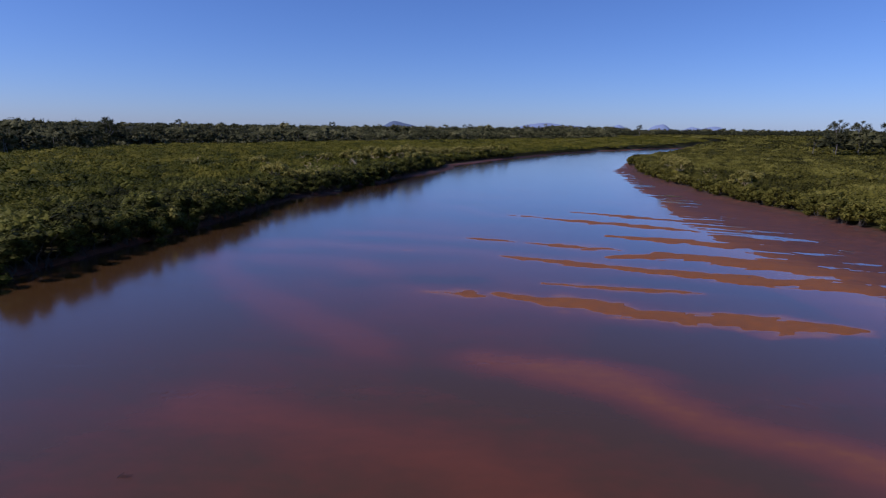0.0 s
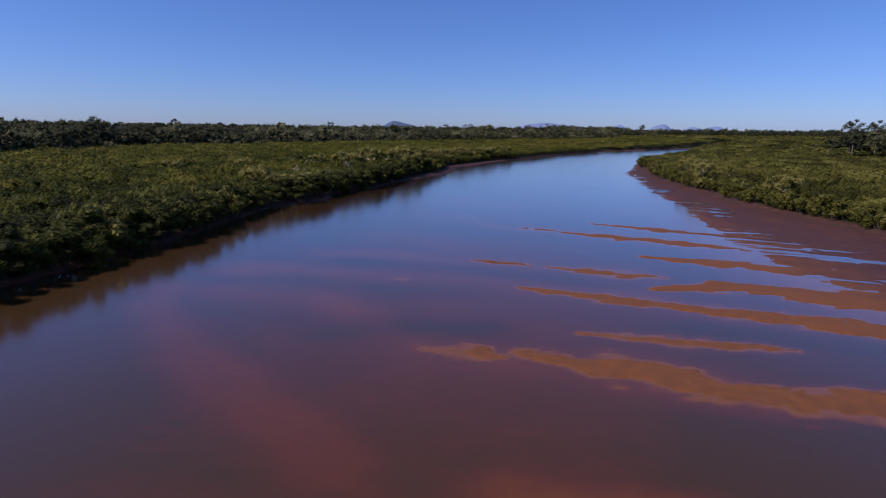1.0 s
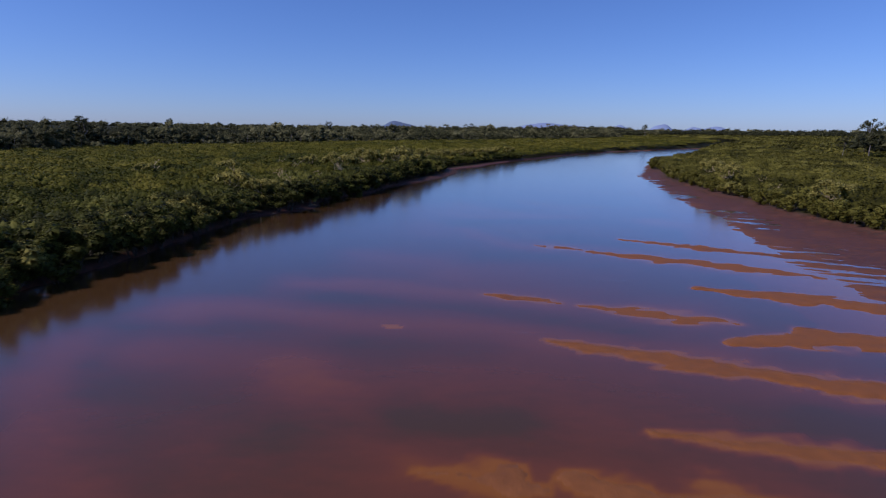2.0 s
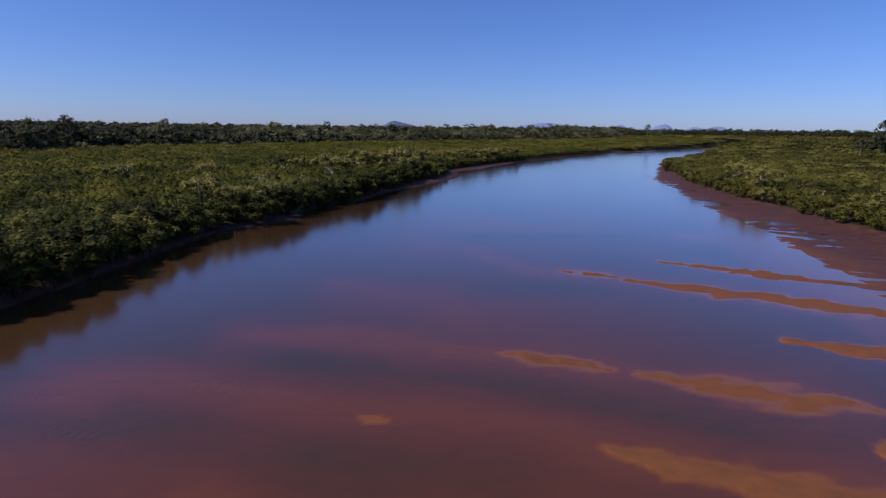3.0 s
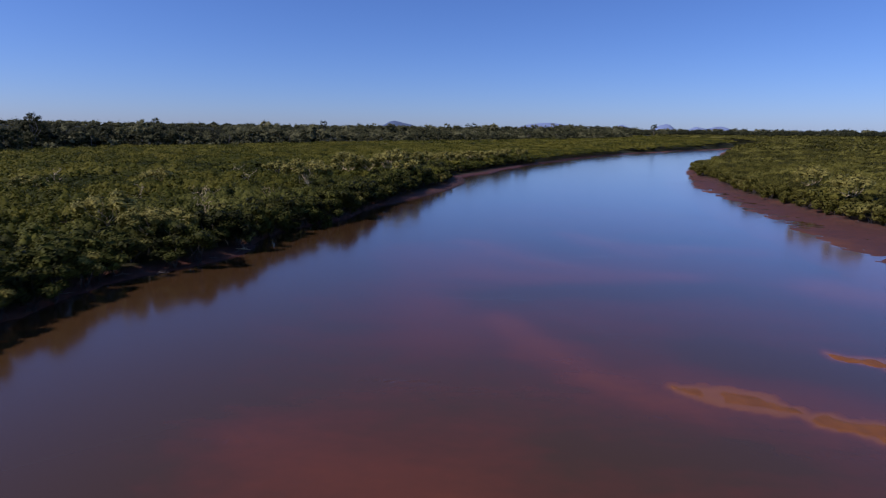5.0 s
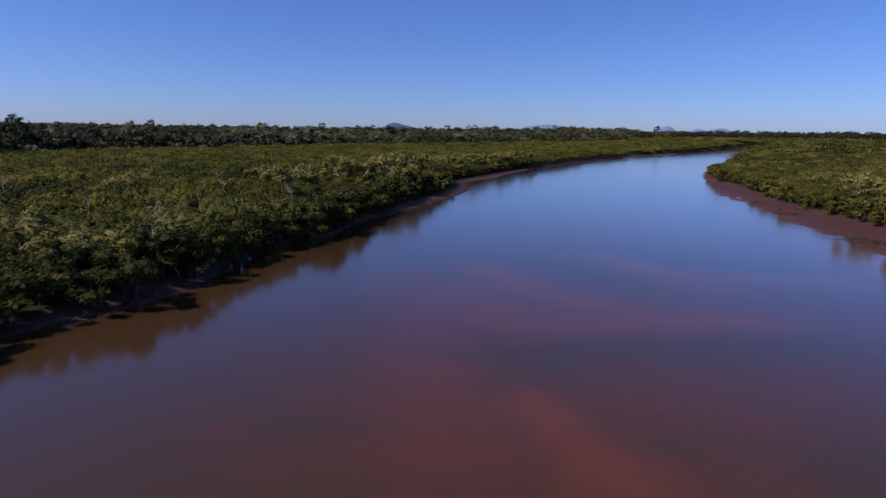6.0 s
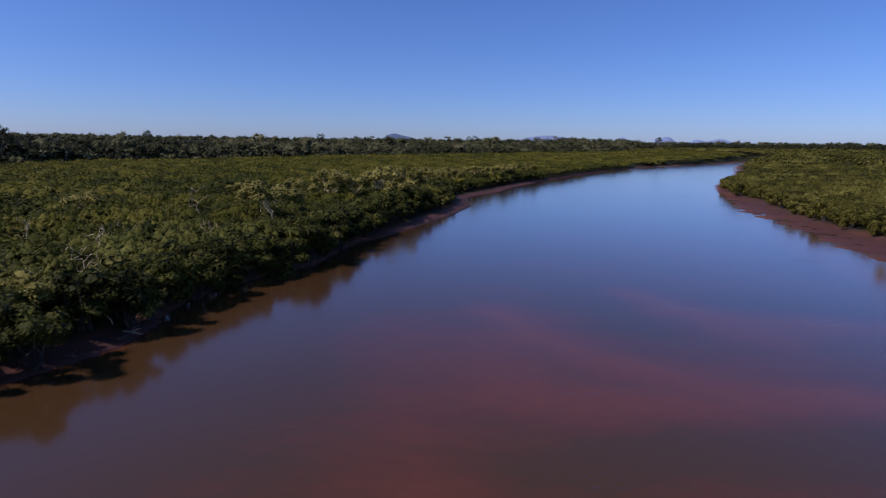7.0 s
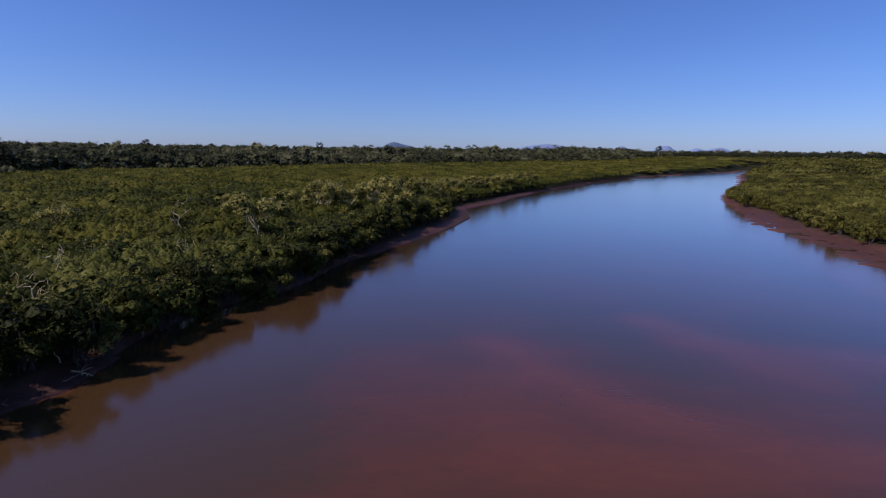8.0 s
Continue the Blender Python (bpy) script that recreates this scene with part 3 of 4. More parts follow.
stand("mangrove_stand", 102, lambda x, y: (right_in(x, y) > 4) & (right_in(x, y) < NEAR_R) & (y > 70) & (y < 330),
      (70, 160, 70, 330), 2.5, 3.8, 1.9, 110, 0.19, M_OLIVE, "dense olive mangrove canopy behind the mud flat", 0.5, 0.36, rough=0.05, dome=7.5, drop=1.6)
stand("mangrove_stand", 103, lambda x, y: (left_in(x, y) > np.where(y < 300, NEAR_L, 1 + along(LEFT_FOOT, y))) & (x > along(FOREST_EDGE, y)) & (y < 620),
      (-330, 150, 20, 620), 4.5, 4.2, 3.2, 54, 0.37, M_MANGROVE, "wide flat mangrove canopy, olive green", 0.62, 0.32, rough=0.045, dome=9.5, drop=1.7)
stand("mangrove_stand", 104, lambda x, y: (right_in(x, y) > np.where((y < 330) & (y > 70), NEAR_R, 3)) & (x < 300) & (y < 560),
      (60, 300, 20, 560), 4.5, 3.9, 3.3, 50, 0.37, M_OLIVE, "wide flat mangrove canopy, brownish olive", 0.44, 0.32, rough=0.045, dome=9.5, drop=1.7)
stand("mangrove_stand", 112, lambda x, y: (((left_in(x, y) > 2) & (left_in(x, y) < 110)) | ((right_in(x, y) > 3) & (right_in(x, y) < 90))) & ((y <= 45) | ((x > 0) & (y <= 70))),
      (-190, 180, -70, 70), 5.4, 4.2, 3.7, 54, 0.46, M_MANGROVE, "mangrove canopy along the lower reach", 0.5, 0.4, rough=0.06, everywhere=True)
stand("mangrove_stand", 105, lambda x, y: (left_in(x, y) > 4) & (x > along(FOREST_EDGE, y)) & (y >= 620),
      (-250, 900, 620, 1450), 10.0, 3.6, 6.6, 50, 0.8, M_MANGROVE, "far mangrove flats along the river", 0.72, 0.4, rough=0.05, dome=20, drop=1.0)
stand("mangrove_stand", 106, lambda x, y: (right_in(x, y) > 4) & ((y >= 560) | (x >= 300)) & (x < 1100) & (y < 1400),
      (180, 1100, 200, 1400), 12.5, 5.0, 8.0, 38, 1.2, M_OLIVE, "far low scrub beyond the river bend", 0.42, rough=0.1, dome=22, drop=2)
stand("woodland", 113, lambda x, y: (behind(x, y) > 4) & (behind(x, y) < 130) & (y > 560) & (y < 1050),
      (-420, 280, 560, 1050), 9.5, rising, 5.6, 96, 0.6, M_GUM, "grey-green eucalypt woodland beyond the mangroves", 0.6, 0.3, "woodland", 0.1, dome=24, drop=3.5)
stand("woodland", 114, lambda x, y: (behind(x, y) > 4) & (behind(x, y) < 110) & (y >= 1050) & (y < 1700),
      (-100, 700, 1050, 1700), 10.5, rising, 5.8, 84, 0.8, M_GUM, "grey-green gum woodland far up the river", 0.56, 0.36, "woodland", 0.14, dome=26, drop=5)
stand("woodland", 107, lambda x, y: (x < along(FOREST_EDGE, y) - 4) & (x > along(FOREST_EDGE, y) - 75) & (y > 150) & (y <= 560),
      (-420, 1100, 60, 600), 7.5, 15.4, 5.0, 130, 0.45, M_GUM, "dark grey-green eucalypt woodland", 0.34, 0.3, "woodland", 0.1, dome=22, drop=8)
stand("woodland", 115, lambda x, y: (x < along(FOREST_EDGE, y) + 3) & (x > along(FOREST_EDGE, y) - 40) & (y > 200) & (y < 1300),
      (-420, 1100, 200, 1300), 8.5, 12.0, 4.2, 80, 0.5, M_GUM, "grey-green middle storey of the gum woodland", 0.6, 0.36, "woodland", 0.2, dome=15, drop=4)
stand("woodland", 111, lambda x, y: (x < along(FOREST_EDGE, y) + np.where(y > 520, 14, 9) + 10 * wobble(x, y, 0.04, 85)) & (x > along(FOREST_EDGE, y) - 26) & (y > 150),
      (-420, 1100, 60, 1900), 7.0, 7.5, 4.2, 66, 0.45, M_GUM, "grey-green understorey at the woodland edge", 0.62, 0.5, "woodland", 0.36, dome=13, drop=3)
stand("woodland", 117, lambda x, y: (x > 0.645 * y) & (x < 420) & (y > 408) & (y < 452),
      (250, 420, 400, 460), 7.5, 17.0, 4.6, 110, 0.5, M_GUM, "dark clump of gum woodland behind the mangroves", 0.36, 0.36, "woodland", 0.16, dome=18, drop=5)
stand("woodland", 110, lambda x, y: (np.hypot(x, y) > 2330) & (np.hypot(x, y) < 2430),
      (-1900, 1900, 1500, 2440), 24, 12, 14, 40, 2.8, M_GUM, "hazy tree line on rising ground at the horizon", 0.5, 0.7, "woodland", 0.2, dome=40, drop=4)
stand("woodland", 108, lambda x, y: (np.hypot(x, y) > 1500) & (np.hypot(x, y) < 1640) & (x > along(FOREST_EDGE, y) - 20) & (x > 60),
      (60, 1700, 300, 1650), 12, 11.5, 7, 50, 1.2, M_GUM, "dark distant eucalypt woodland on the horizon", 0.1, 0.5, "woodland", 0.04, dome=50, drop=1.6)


# ---------------------------------------------------------------- single trees
GOLD = (1 + math.sqrt(5)) / 2
HEART = np.array([(i, j * GOLD, 0) for i in (-1, 1) for j in (-1, 1)] + [(0, i, j * GOLD) for i in (-1, 1) for j in (-1, 1)] + [(j * GOLD, 0, i) for i in (-1, 1) for j in (-1, 1)]) / math.hypot(1, GOLD)
HEART_FACES = np.array([t for t in itertools.combinations(range(12), 3) if all(np.linalg.norm(HEART[p] - HEART[q]) < 1.06 for p, q in itertools.combinations(t, 2))])


def crown_mesh(name, rng, lumps, leaves, size, mat, flat=0.8, heart=0.77):
    """A crown of leaf clumps round several lumps, each with a heart coloured dark as inner shade. lumps: (x, y, z,
    radius, tone).
    """
    vs, fs, tn, o = [], [], [], 0
    for x, y, z, r, tone in lumps:
        d = rng.normal(0, 1, (leaves, 3))
        d /= np.linalg.norm(d, axis=1)[:, None]
        c = np.array([x, y, z]) + d * r * np.array([1, 1, flat]) * (rng.uniform(0.72, 1.12, leaves)[:, None])
        # light from above put into the tone: upward clumps lighter, downward ones darker
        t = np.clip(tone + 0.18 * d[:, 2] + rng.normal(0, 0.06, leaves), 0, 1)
        v, f, q = cards(rng, c, d, size, t, 0.3)
        vs.append(v), fs.append(f + o), tn.append(q)
        o += len(v)
        # the heart's lower tone stands in for shade inside the crown
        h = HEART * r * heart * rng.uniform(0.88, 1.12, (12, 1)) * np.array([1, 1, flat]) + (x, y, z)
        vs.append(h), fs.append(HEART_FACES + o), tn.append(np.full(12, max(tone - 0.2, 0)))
        o += 12
    return mesh_from(name, np.concatenate(vs), np.concatenate(fs), mat, tone=np.concatenate(tn))


def mangrove(seed, tall, radius, mat, label, name="mangrove_tree", skirt=0.18, count=14, leaves=155, size=0.108, bark=None, tone0=0.5):
    """A mangrove: several leaning stems with prop roots under a wide lumpy crown."""
    rng = np.random.default_rng(seed)
    root = tagged(new(name), label, "tree", "mangroves along the banks")
    lumps = []
    for i in range(count):
        a, q = rng.uniform(0, 6.28), math.sqrt(rng.uniform(0.02, 1))
        z = tall * (skirt + (0.86 - skirt) * rng.uniform(0, 1) ** 0.7)
        reach = radius * (1.0 - 0.45 * max(0, (z / tall - 0.6) / 0.4))
        lumps.append((math.cos(a) * q * reach, math.sin(a) * q * reach, z, radius * rng.uniform(0.30, 0.46), float(np.clip(tone0 + rng.normal(0, 0.16), 0.05, 0.95))))
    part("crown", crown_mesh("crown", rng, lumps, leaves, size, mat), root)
    for i in range(4):
        x, y, z, r, _ = lumps[i]
        a = rng.uniform(0, 6.28)
        foot = (math.cos(a) * 0.35, math.sin(a) * 0.35, -0.2)
        part("stem", join_tubes("stem", [tube(limb_path(rng, foot, (x * 0.8, y * 0.8, z)), [0.11, 0.09, 0.075, 0.055, 0.03], 5)], bark or M_BARK), root)
    for i in range(4):
        a = i * 1.57 + rng.uniform(-0.5, 0.5)
        w = rng.uniform(0.5, 1.1)
        arch = [(0.1 * math.cos(a), 0.1 * math.sin(a), rng.uniform(0.6, 1.1)), (w * 0.6 * math.cos(a), w * 0.6 * math.sin(a), 0.55), (w * math.cos(a), w * math.sin(a), -0.3)]
        part("prop_root", join_tubes("prop_root", [tube(arch, [0.05, 0.045, 0.03], 4)], bark or M_BARK), root)
    return root


def dead_tree(seed, tall, label):
    """A bare bleached snag: forked trunk and crooked branches."""
    rng = np.random.default_rng(seed)
    root = tagged(new("dead_tree"), label, "dead tree", "dead trees over the canopy")
    lean = rng.normal(0, 0.09, 2) * tall
    top = (lean[0], lean[1], tall * 0.8)
    trunk = limb_path(rng, (0, 0, -0.2), top, 0.12, 6)
    part("trunk", join_tubes("trunk", [tube(trunk, list(np.linspace(0.11, 0.05, 7)), 6)], M_PALEBARK), root)
    for i in range(6):
        k = 2 + (i * 5) // 6
        a = i * 2.4 + rng.uniform(-0.5, 0.5)
        ln = tall * rng.uniform(0.22, 0.42)
        s = trunk[min(k + 1, 6)]
        e2 = (s[0] + math.cos(a) * ln * 0.75, s[1] + math.sin(a) * ln * 0.75, min(s[2] + ln * rng.uniform(0.35, 0.8), tall))
        mid = limb_path(rng, s, e2, 0.3, 4)
        branch = part("branch", join_tubes("branch", [tube(mid, [0.055, 0.048, 0.04, 0.03, 0.018], 5)], M_PALEBARK), root)
        for j in (2, 3, 4):
            t2 = mid[j] + rng.normal(0, 1, 3) * (0.32, 0.32, 0.12) * ln * 0.6 + (0, 0, 0.22 * ln)
            part("twig", join_tubes("twig", [tube(limb_path(rng, mid[j], t2, 0.3, 3), [0.034, 0.028, 0.022, 0.012], 4)], M_PALEBARK), branch)
    return root


def gum_tree(seed, tall, label, count=15, leaves=70, tone0=0.5, low=0.25, heart=0.77, clump=1.0):
    """A eucalypt: a pale forking trunk under an open clumped crown."""
    rng = np.random.default_rng(seed)
    root = tagged(new("gum_tree"), label, "tree", "gum trees at the woodland edge")
    rad = tall * 0.24
    lumps = []
    for i in range(count):
        a, q = rng.uniform(0, 6.28), math.sqrt(rng.uniform(0.05, 1))
        z = tall * rng.uniform(low, 0.95)
        q *= math.sqrt(max(0.15, 1 - ((z / tall - 0.6) / 0.45) ** 2))
        lumps.append((math.cos(a) * q * rad, math.sin(a) * q * rad, z, tall * clump * rng.uniform(0.075, 0.125), float(np.clip(tone0 + rng.normal(0, 0.15), 0.05, 0.95))))
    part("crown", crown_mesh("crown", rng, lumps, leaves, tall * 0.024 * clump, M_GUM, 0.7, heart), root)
    fork = (rng.normal(0, 0.03) * tall, rng.normal(0, 0.03) * tall, tall * 0.38)
    trunk = part("trunk", join_tubes("trunk", [tube(limb_path(rng, (0, 0, -0.3), fork, 0.06), [tall * k for k in (0.015, 0.013, 0.012, 0.011, 0.010)], 6)], M_GUMBARK), root)
    for x, y, z, r, _ in lumps[:7]:
        part("limb", join_tubes("limb", [tube(limb_path(rng, fork, (x, y, z), 0.14), [tall * k for k in (0.011, 0.009, 0.007, 0.005, 0.003)], 5)], M_GUMBARK), trunk)
    return root


def ground_at(x, y):
    return float(height(np.array([float(x)]), np.array([float(y)]))[0])


def plant(kinds, rng, x, y, low=0.85, high=1.15, sink=0.0):
    """The first use of a kind is the original, each later one a copy."""
    proto = kinds[int(rng.integers(len(kinds)))]
    m = pose(x, y, ground_at(x, y) - sink, 0, 0, rng.uniform(0, 360))
    if "planted" in proto:
        ob = copy_thing(proto, m)
    else:
        ob = proto
        ob.matrix_basis = m
    proto["planted"] = 1
    k = rng.uniform(low, high)
    ob.scale = (k, k, k * rng.uniform(0.92, 1.08))
    return ob


rng = np.random.default_rng(7)
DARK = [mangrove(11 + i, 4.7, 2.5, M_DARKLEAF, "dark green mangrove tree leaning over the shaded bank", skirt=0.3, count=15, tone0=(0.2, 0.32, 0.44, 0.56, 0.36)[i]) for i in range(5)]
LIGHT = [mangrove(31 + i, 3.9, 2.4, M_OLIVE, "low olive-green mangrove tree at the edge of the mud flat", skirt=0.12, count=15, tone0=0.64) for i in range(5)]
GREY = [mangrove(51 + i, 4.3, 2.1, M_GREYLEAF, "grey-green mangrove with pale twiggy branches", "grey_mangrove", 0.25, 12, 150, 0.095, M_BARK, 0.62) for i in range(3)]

y = 47.0
while y < 400:
    x = float(along(LEFT_EDGE, y) - along(LEFT_FOOT, y)) - rng.uniform(0, 1.4)
    if not (149 < y < 157.5 or 142 < y < 144.5):        # open ledges of bare mud
        low = 0.72 if y < 206 else 0.52
        plant(GREY if rng.uniform() < (0.07 if y < 230 else 0.25) else DARK, rng, x, y, low, 1.18 if y < 206 else 0.84)
    y += rng.uniform(1.9, 2.9) * (1.0 if y < 300 else 1.5)
y = 48.0
while y < 400:
    x = float(along(LEFT_EDGE, y) - along(LEFT_FOOT, y)) - 3.0 - rng.uniform(0, 1.6)
    if not 149.5 < y < 153.5:
        plant(GREY if rng.uniform() < (0.12 if y < 230 else 0.25) else DARK, rng, x, y, 0.8, 1.2)
    y += rng.uniform(2.7, 3.9) * (1.0 if y < 300 else 1.5)
y = 78.0
while y < 372:
    x = float(along(RIGHT_TREES, y)) + 1.4 + rng.uniform(-0.6, 2.2)
    plant(GREY if rng.uniform() < 0.12 else LIGHT, rng, x, y, 0.75, 1.15)
    y += rng.uniform(2.4, 3.6)
# pale open crowns that stand out of the canopy
def paperbark(seed, tall, radius):
    """A taller pale tree: white spreading limbs that show through small tufts of leaves."""
    rng2 = np.random.default_rng(seed)
    root = tagged(new("grey_mangrove"), "tall grey-green mangrove with white spreading limbs", "tree", "pale trees over the canopy")
    lumps = []
    for i in range(20):
        a, q = rng2.uniform(0, 6.28), math.sqrt(rng2.uniform(0.08, 1))
        z = tall * rng2.uniform(0.66, 0.97) - 0.12 * tall * q
        lumps.append((math.cos(a) * q * radius, math.sin(a) * q * radius, z, radius * rng2.uniform(0.22, 0.34), float(np.clip(0.74 + rng2.normal(0, 0.12), 0.1, 0.95))))
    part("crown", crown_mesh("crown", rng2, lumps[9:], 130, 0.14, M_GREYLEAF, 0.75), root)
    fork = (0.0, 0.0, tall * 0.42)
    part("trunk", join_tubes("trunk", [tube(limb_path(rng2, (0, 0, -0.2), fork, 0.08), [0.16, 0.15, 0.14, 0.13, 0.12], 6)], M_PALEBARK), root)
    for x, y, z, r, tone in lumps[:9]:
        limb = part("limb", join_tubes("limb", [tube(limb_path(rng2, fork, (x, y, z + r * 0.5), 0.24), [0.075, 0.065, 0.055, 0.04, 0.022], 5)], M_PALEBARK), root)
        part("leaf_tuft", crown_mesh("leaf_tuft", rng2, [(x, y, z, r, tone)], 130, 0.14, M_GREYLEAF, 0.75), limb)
    return root


PALE = [paperbark(131 + i, 8.0, 3.8) for i in range(3)]
for x, y, k in ((-44.3, 152.4, 0.9), (-36.8, 152.6, 0.8), (-38.2, 149.8, 0.75), (-35.9, 278.4, 1.1), (-21, 278, 1.1), (-42, 262, 0.9), (-14, 296, 1.05), (-8, 308, 1.05), (-68, 214, 0.85), (-85, 196, 0.85),
                (-50, 246, 0.85), (-31.5, 206, 1.3), (-29, 244, 1.2), (-24, 249, 1.15), (-17.5, 251, 1.3), (-12.5, 246, 1.05), (80, 196, 1.0), (76.5, 147, 0.9), (85, 217, 1.0), (2, 326, 0.9), (9, 338, 1.0), (14, 352, 0.95), (22, 366, 1.0), (26, 372, 0.85), (30, 392, 1.0), (40, 402, 0.95), (-4, 318, 0.9), (-12, 330, 0.9), (0, 352, 0.9)):
    plant(PALE, rng, x, y, k * 0.97, k * 1.03)
for x, y, k in ((-43.2, 88, 1.0), (-30.5, 169.5, 1.15), (90.1, 206, 1.0), (74.6, 144, 0.9), (87.5, 188, 1.0), (88, 223, 1.0), (99, 147, 1.1), (79, 171, 0.95), (96, 132, 1.1),
                (-40.5, 156, 1.2), (-33.6, 163.5, 1.15), (-28, 176, 1.1), (-47, 128, 1.2), (-43.5, 108, 1.2), (-43.5, 98, 1.1)):
    plant(GREY, rng, x, y, k * 0.97, k * 1.03)
BARE = [dead_tree(71 + i, 6.6, "bare bleached dead mangrove with crooked forked branches") for i in range(4)]
for x, y, k in ((-19.5, 253, 1.05), (-31.2, 202.3, 1.0), (-45.5, 208.6, 0.95), (-35.9, 161.5, 0.85), (-42.5, 183, 0.8), (-68.5, 215, 0.85), (-36, 228, 1.0), (-21, 280, 1.05), (-54.5, 180.5, 0.85), (-39.8, 171.5, 0.9),
                (-89, 210, 0.9), (-31.2, 157.6, 0.5), (-21.8, 188, 0.4), (-19.5, 199, 0.4), (-34.2, 186, 0.7), (-29.6, 177.5, 0.65), (-34.6, 149.2, 0.55), (-36.4, 152.6, 0.6), (-26.5, 262, 1.0), (75.5, 143.5, 0.6), (84, 187.5, 0.62), (90, 221, 0.62), (80, 172, 0.55), (-58.2, 238, 0.9)):
    plant(BARE, rng, x, y, k, k * 1.06)
GUMS = [gum_tree(91 + i, 13.6, "dark grey-green gum tree with pale forked trunk", 20, 74, 0.66) for i in range(5)]
for i in range(44):
    y = 290 + i * 8.5 + rng.uniform(-3, 3)
    plant(GUMS, rng, float(along(FOREST_EDGE, y)) + rng.uniform(-4, 4), y, 0.7, 1.12)
PALE_STEMS = []
for i in range(170):
    y = rng.uniform(260, 1000)
    x = float(along(FOREST_EDGE, y)) + rng.uniform(-14, 6)
    z, tall = ground_at(x, y), rng.uniform(6, 12)
    PALE_STEMS.append(tube(limb_path(rng, (x, y, z - 0.3), (x + rng.normal(0, 1.2), y + rng.normal(0, 1.2), z + tall), 0.08), [0.2, 0.17, 0.15, 0.11, 0.05], 5))
tagged(new("woodland_stems", join_tubes("woodland_stems", PALE_STEMS, M_GUMBARK)), "pale slender gum stems along the woodland edge", "woodland", kind="stuff")
TALL = [gum_tree(111 + i, 20.0, "tall open-crowned gum tree standing over the woodland", 30, 60, 0.4, 0.5, 0.4, 0.66) for i in range(3)]
for x, y, k in ((-246, 432, 1.14), (-253, 438, 1.08), (-441, 976, 1.36), (412, 1247, 1.35), (284, 425, 1.42), (305, 432, 1.38), (330, 436, 1.5), (342, 440, 1.4), (318, 445, 1.15), (296, 446, 1.05), (352, 452, 1.5),
                (362, 440, 1.3), (276, 440, 0.9), (-300, 520, 1.0), (-190, 1000, 1.2)):
    plant(TALL, rng, x, y, k, k)

# ---------------------------------------------------------------- driftwood and fallen branches
def fallen_branch(seed, x, y, z, length, turn, mat, label, rise=0.5):
    rng2 = np.random.default_rng(seed)
    root = tagged(new("fallen_branch"), label, "driftwood")
    main = limb_path(rng2, (-length / 2, 0, 0.08), (length / 2, 0, 0.22), 0.12, 5)
    stem = part("stem", join_tubes("stem", [tube(main, [0.035 * length * v for v in (1.0, 0.92, 0.82, 0.7, 0.5, 0.3)], 6)], mat), root)
    for k in (2, 3, 4):
        e2 = main[k] + np.array([length * 0.22, rng2.choice([-1, 1]) * length * rng2.uniform(0.15, 0.3), rng2.uniform(0.2, 1.0) * rise])
        part("twig", join_tubes("twig", [tube(limb_path(rng2, main[k], e2, 0.2, 3), [0.017 * length * v for v in (1.0, 0.84, 0.64, 0.3)], 5)], mat), stem)
    root.matrix_basis = pose(x, y, z, 0, 0, turn)
    return root


fallen_branch(1, -28.8, 156.2, ground_at(-28.8, 156.2), 2.6, -25, M_PALEBARK, "bleached fallen branch lying on the mud ledge")
for seed, x, y, length, turn in ((3, -38.6, 134.0, 2.0, 20), (4, -38.9, 137.4, 1.5, -60), (5, -36.9, 141.4, 1.6, 35), (6, -33.6, 143.4, 1.9, 10), (7, -29.6, 159.0, 1.7, 30), (8, -29.2, 157.0, 1.3, 80),
                                 (9, -29.0, 155.6, 1.5, 60), (10, -17.0, 206.5, 1.9, 40), (11, -17.6, 204.2, 1.5, -30), (12, -28.6, 169.4, 1.6, 15), (13, -30.4, 150.6, 1.4, -20)):
    fallen_branch(seed, x, y, max(ground_at(x, y), 0.0), length, turn, M_DRIFT, "grey driftwood branch stranded on the muddy bank", 0.5)
fallen_branch(2, -14.9, 24.4, -0.14, 0.9, 5, M_WETBARK, "dark waterlogged branch just breaking the water", 0.1)

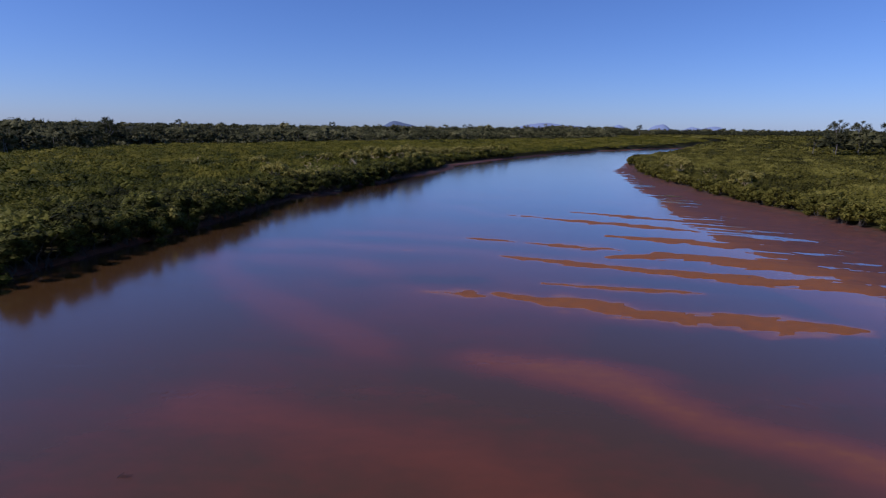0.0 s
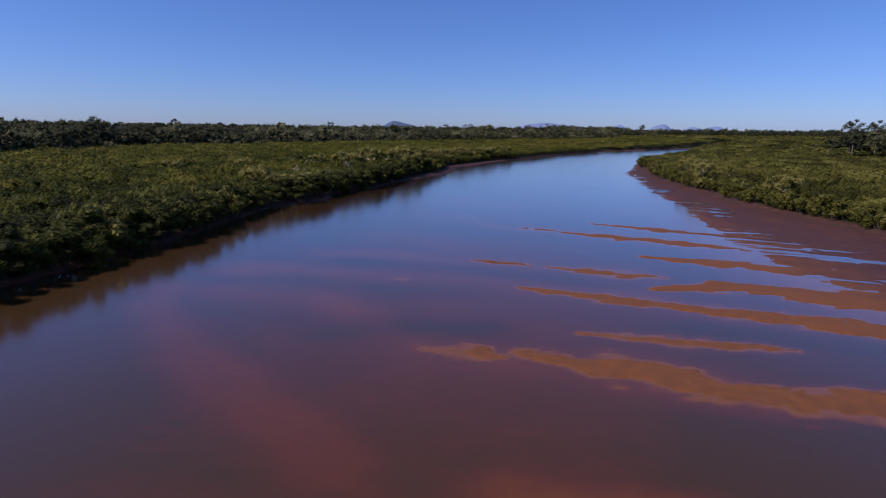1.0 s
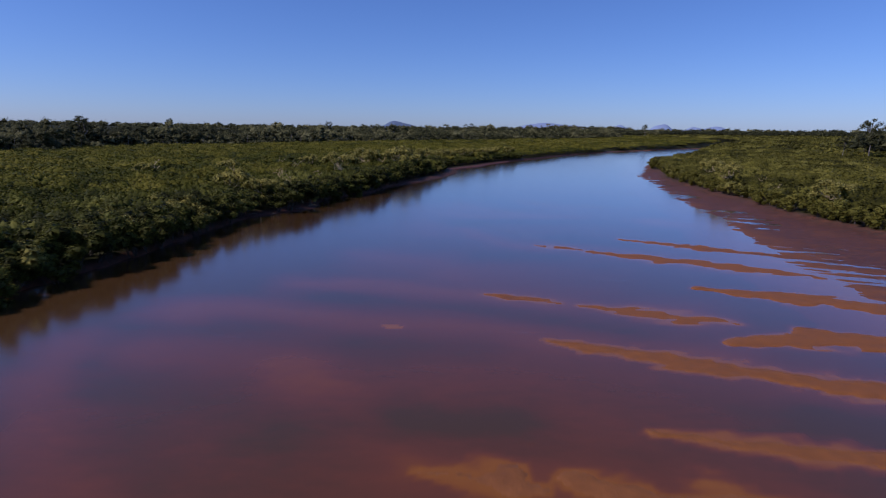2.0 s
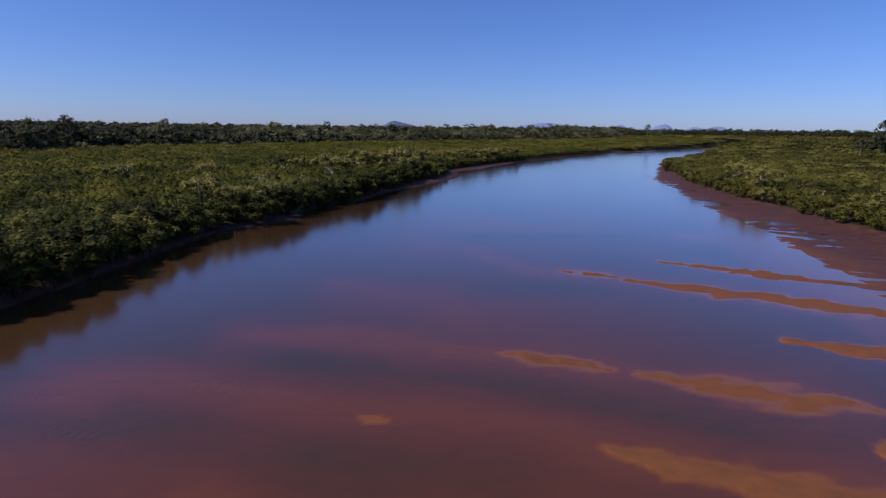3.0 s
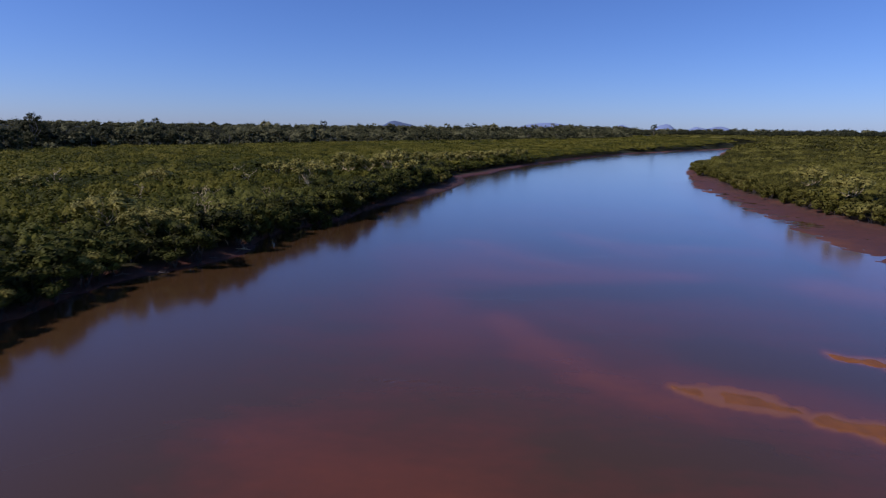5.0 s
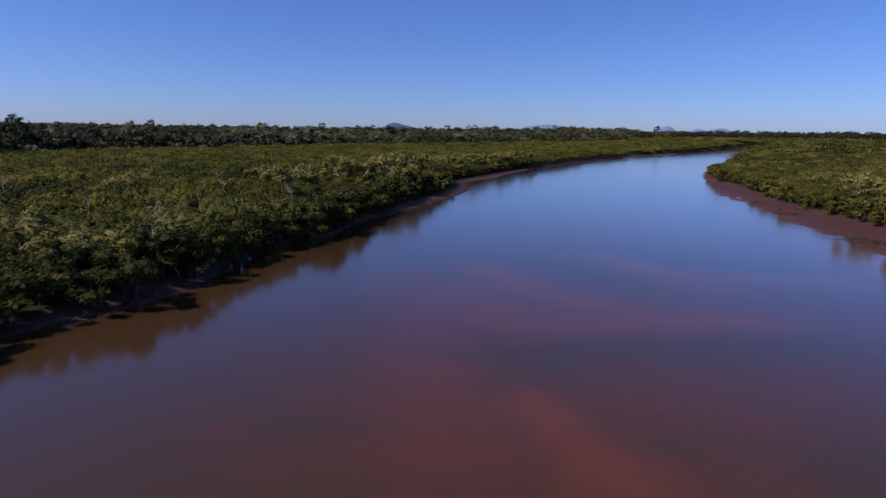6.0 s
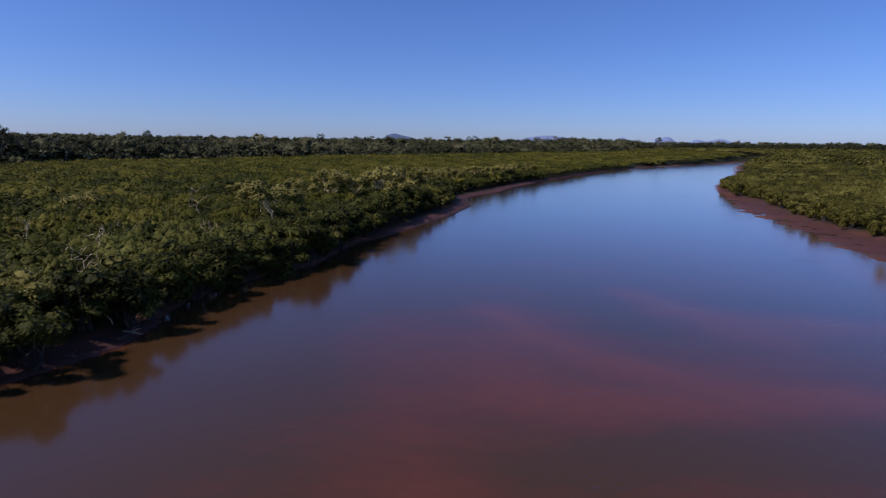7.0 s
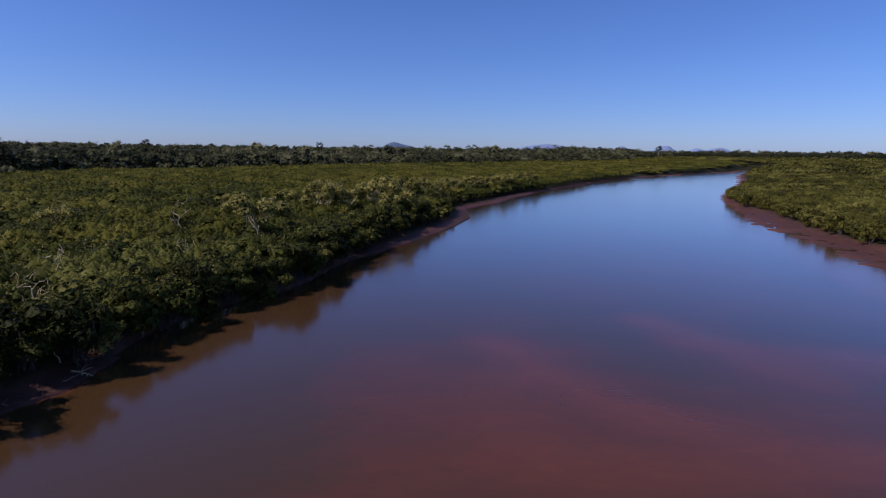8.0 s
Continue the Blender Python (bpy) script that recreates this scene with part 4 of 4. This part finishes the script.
# ---------------------------------------------------------------- breathing roots on the mud
def root_field(name, seed, xs, ys, label):
    """Thousands of short upright roots that prick out of the mud."""
    rng2 = np.random.default_rng(seed)
    z = height(xs, ys)
    ok = z > 0.02
    xs, ys, z = xs[ok], ys[ok], z[ok]
    n = len(xs)
    w = np.arange(3) * 2 * math.pi / 3
    rad, tall = rng2.uniform(0.015, 0.035, n), rng2.uniform(0.12, 0.34, n)
    ring = np.stack([xs[:, None] + np.cos(w) * rad[:, None], ys[:, None] + np.sin(w) * rad[:, None], np.repeat(z[:, None] - 0.03, 3, 1)], -1)
    tip = np.stack([xs + rng2.normal(0, 0.04, n), ys + rng2.normal(0, 0.04, n), z + tall], -1)[:, None]
    verts = np.concatenate([ring, tip], 1).reshape(-1, 3)
    faces = (np.arange(n)[:, None, None] * 4 + np.array([(0, 1, 3), (1, 2, 3), (2, 0, 3)])[None]).reshape(-1, 3)
    return tagged(new(name, mesh_from(name, verts, faces, M_BARK)), label, "mangrove roots", kind="stuff")


rng = np.random.default_rng(17)
ry = rng.uniform(85, 330, 9000)
root_field("breathing_roots", 18, along(RIGHT_TREES, ry) + 1.0 - np.abs(rng.normal(0, 2.2, 9000)) + 0.8 * wobble(ry, ry * 0, 0.2, 19), ry, "dark upright mangrove roots pricking out of the mud flat")
ry = rng.uniform(100, 290, 6000)
root_field("breathing_roots", 20, along(LEFT_EDGE, ry) - np.abs(rng.normal(0.8, 1.6, 6000)), ry, "dark upright mangrove roots on the shaded ledge")


# ---------------------------------------------------------------- faint cloud
def cloud(x, y, z, width, label):
    rng2 = np.random.default_rng(23)
    m, n, l, p = material("thin cloud")
    p.inputs["Base Color"].default_value = (0.85, 0.72, 0.74, 1)
    p.inputs["Roughness"].default_value = 1.0
    clear = n.new("ShaderNodeBsdfTransparent")
    mixer = n.new("ShaderNodeMixShader")
    mixer.inputs[0].default_value = 0.03
    l.new(clear.outputs[0], mixer.inputs[1])
    l.new(p.outputs[0], mixer.inputs[2])
    l.new(mixer.outputs[0], n["Material Output"].inputs["Surface"])
    bm = bmesh.new()
    for i in range(11):
        r = width * rng2.uniform(0.08, 0.2)
        c = Vector((rng2.normal(0, 0.24) * width, rng2.normal(0, 0.1) * width, rng2.normal(0, 0.07) * width))
        bmesh.ops.create_icosphere(bm, subdivisions=2, radius=r, matrix=Matrix.LocRotScale(c, None, (1.5, 1.0, 0.5)))
    me = bpy.data.meshes.new("cloud")
    bm.to_mesh(me)
    bm.free()
    me.materials.append(m)
    for f in me.polygons:
        f.use_smooth = True
    ob = new("cloud", me)
    ob.location = (x, y, z)
    return tagged(ob, label, "cloud", kind="structure")


cloud(2670, 3600, 690, 130, "faint pinkish wisp of cloud low in the sky")
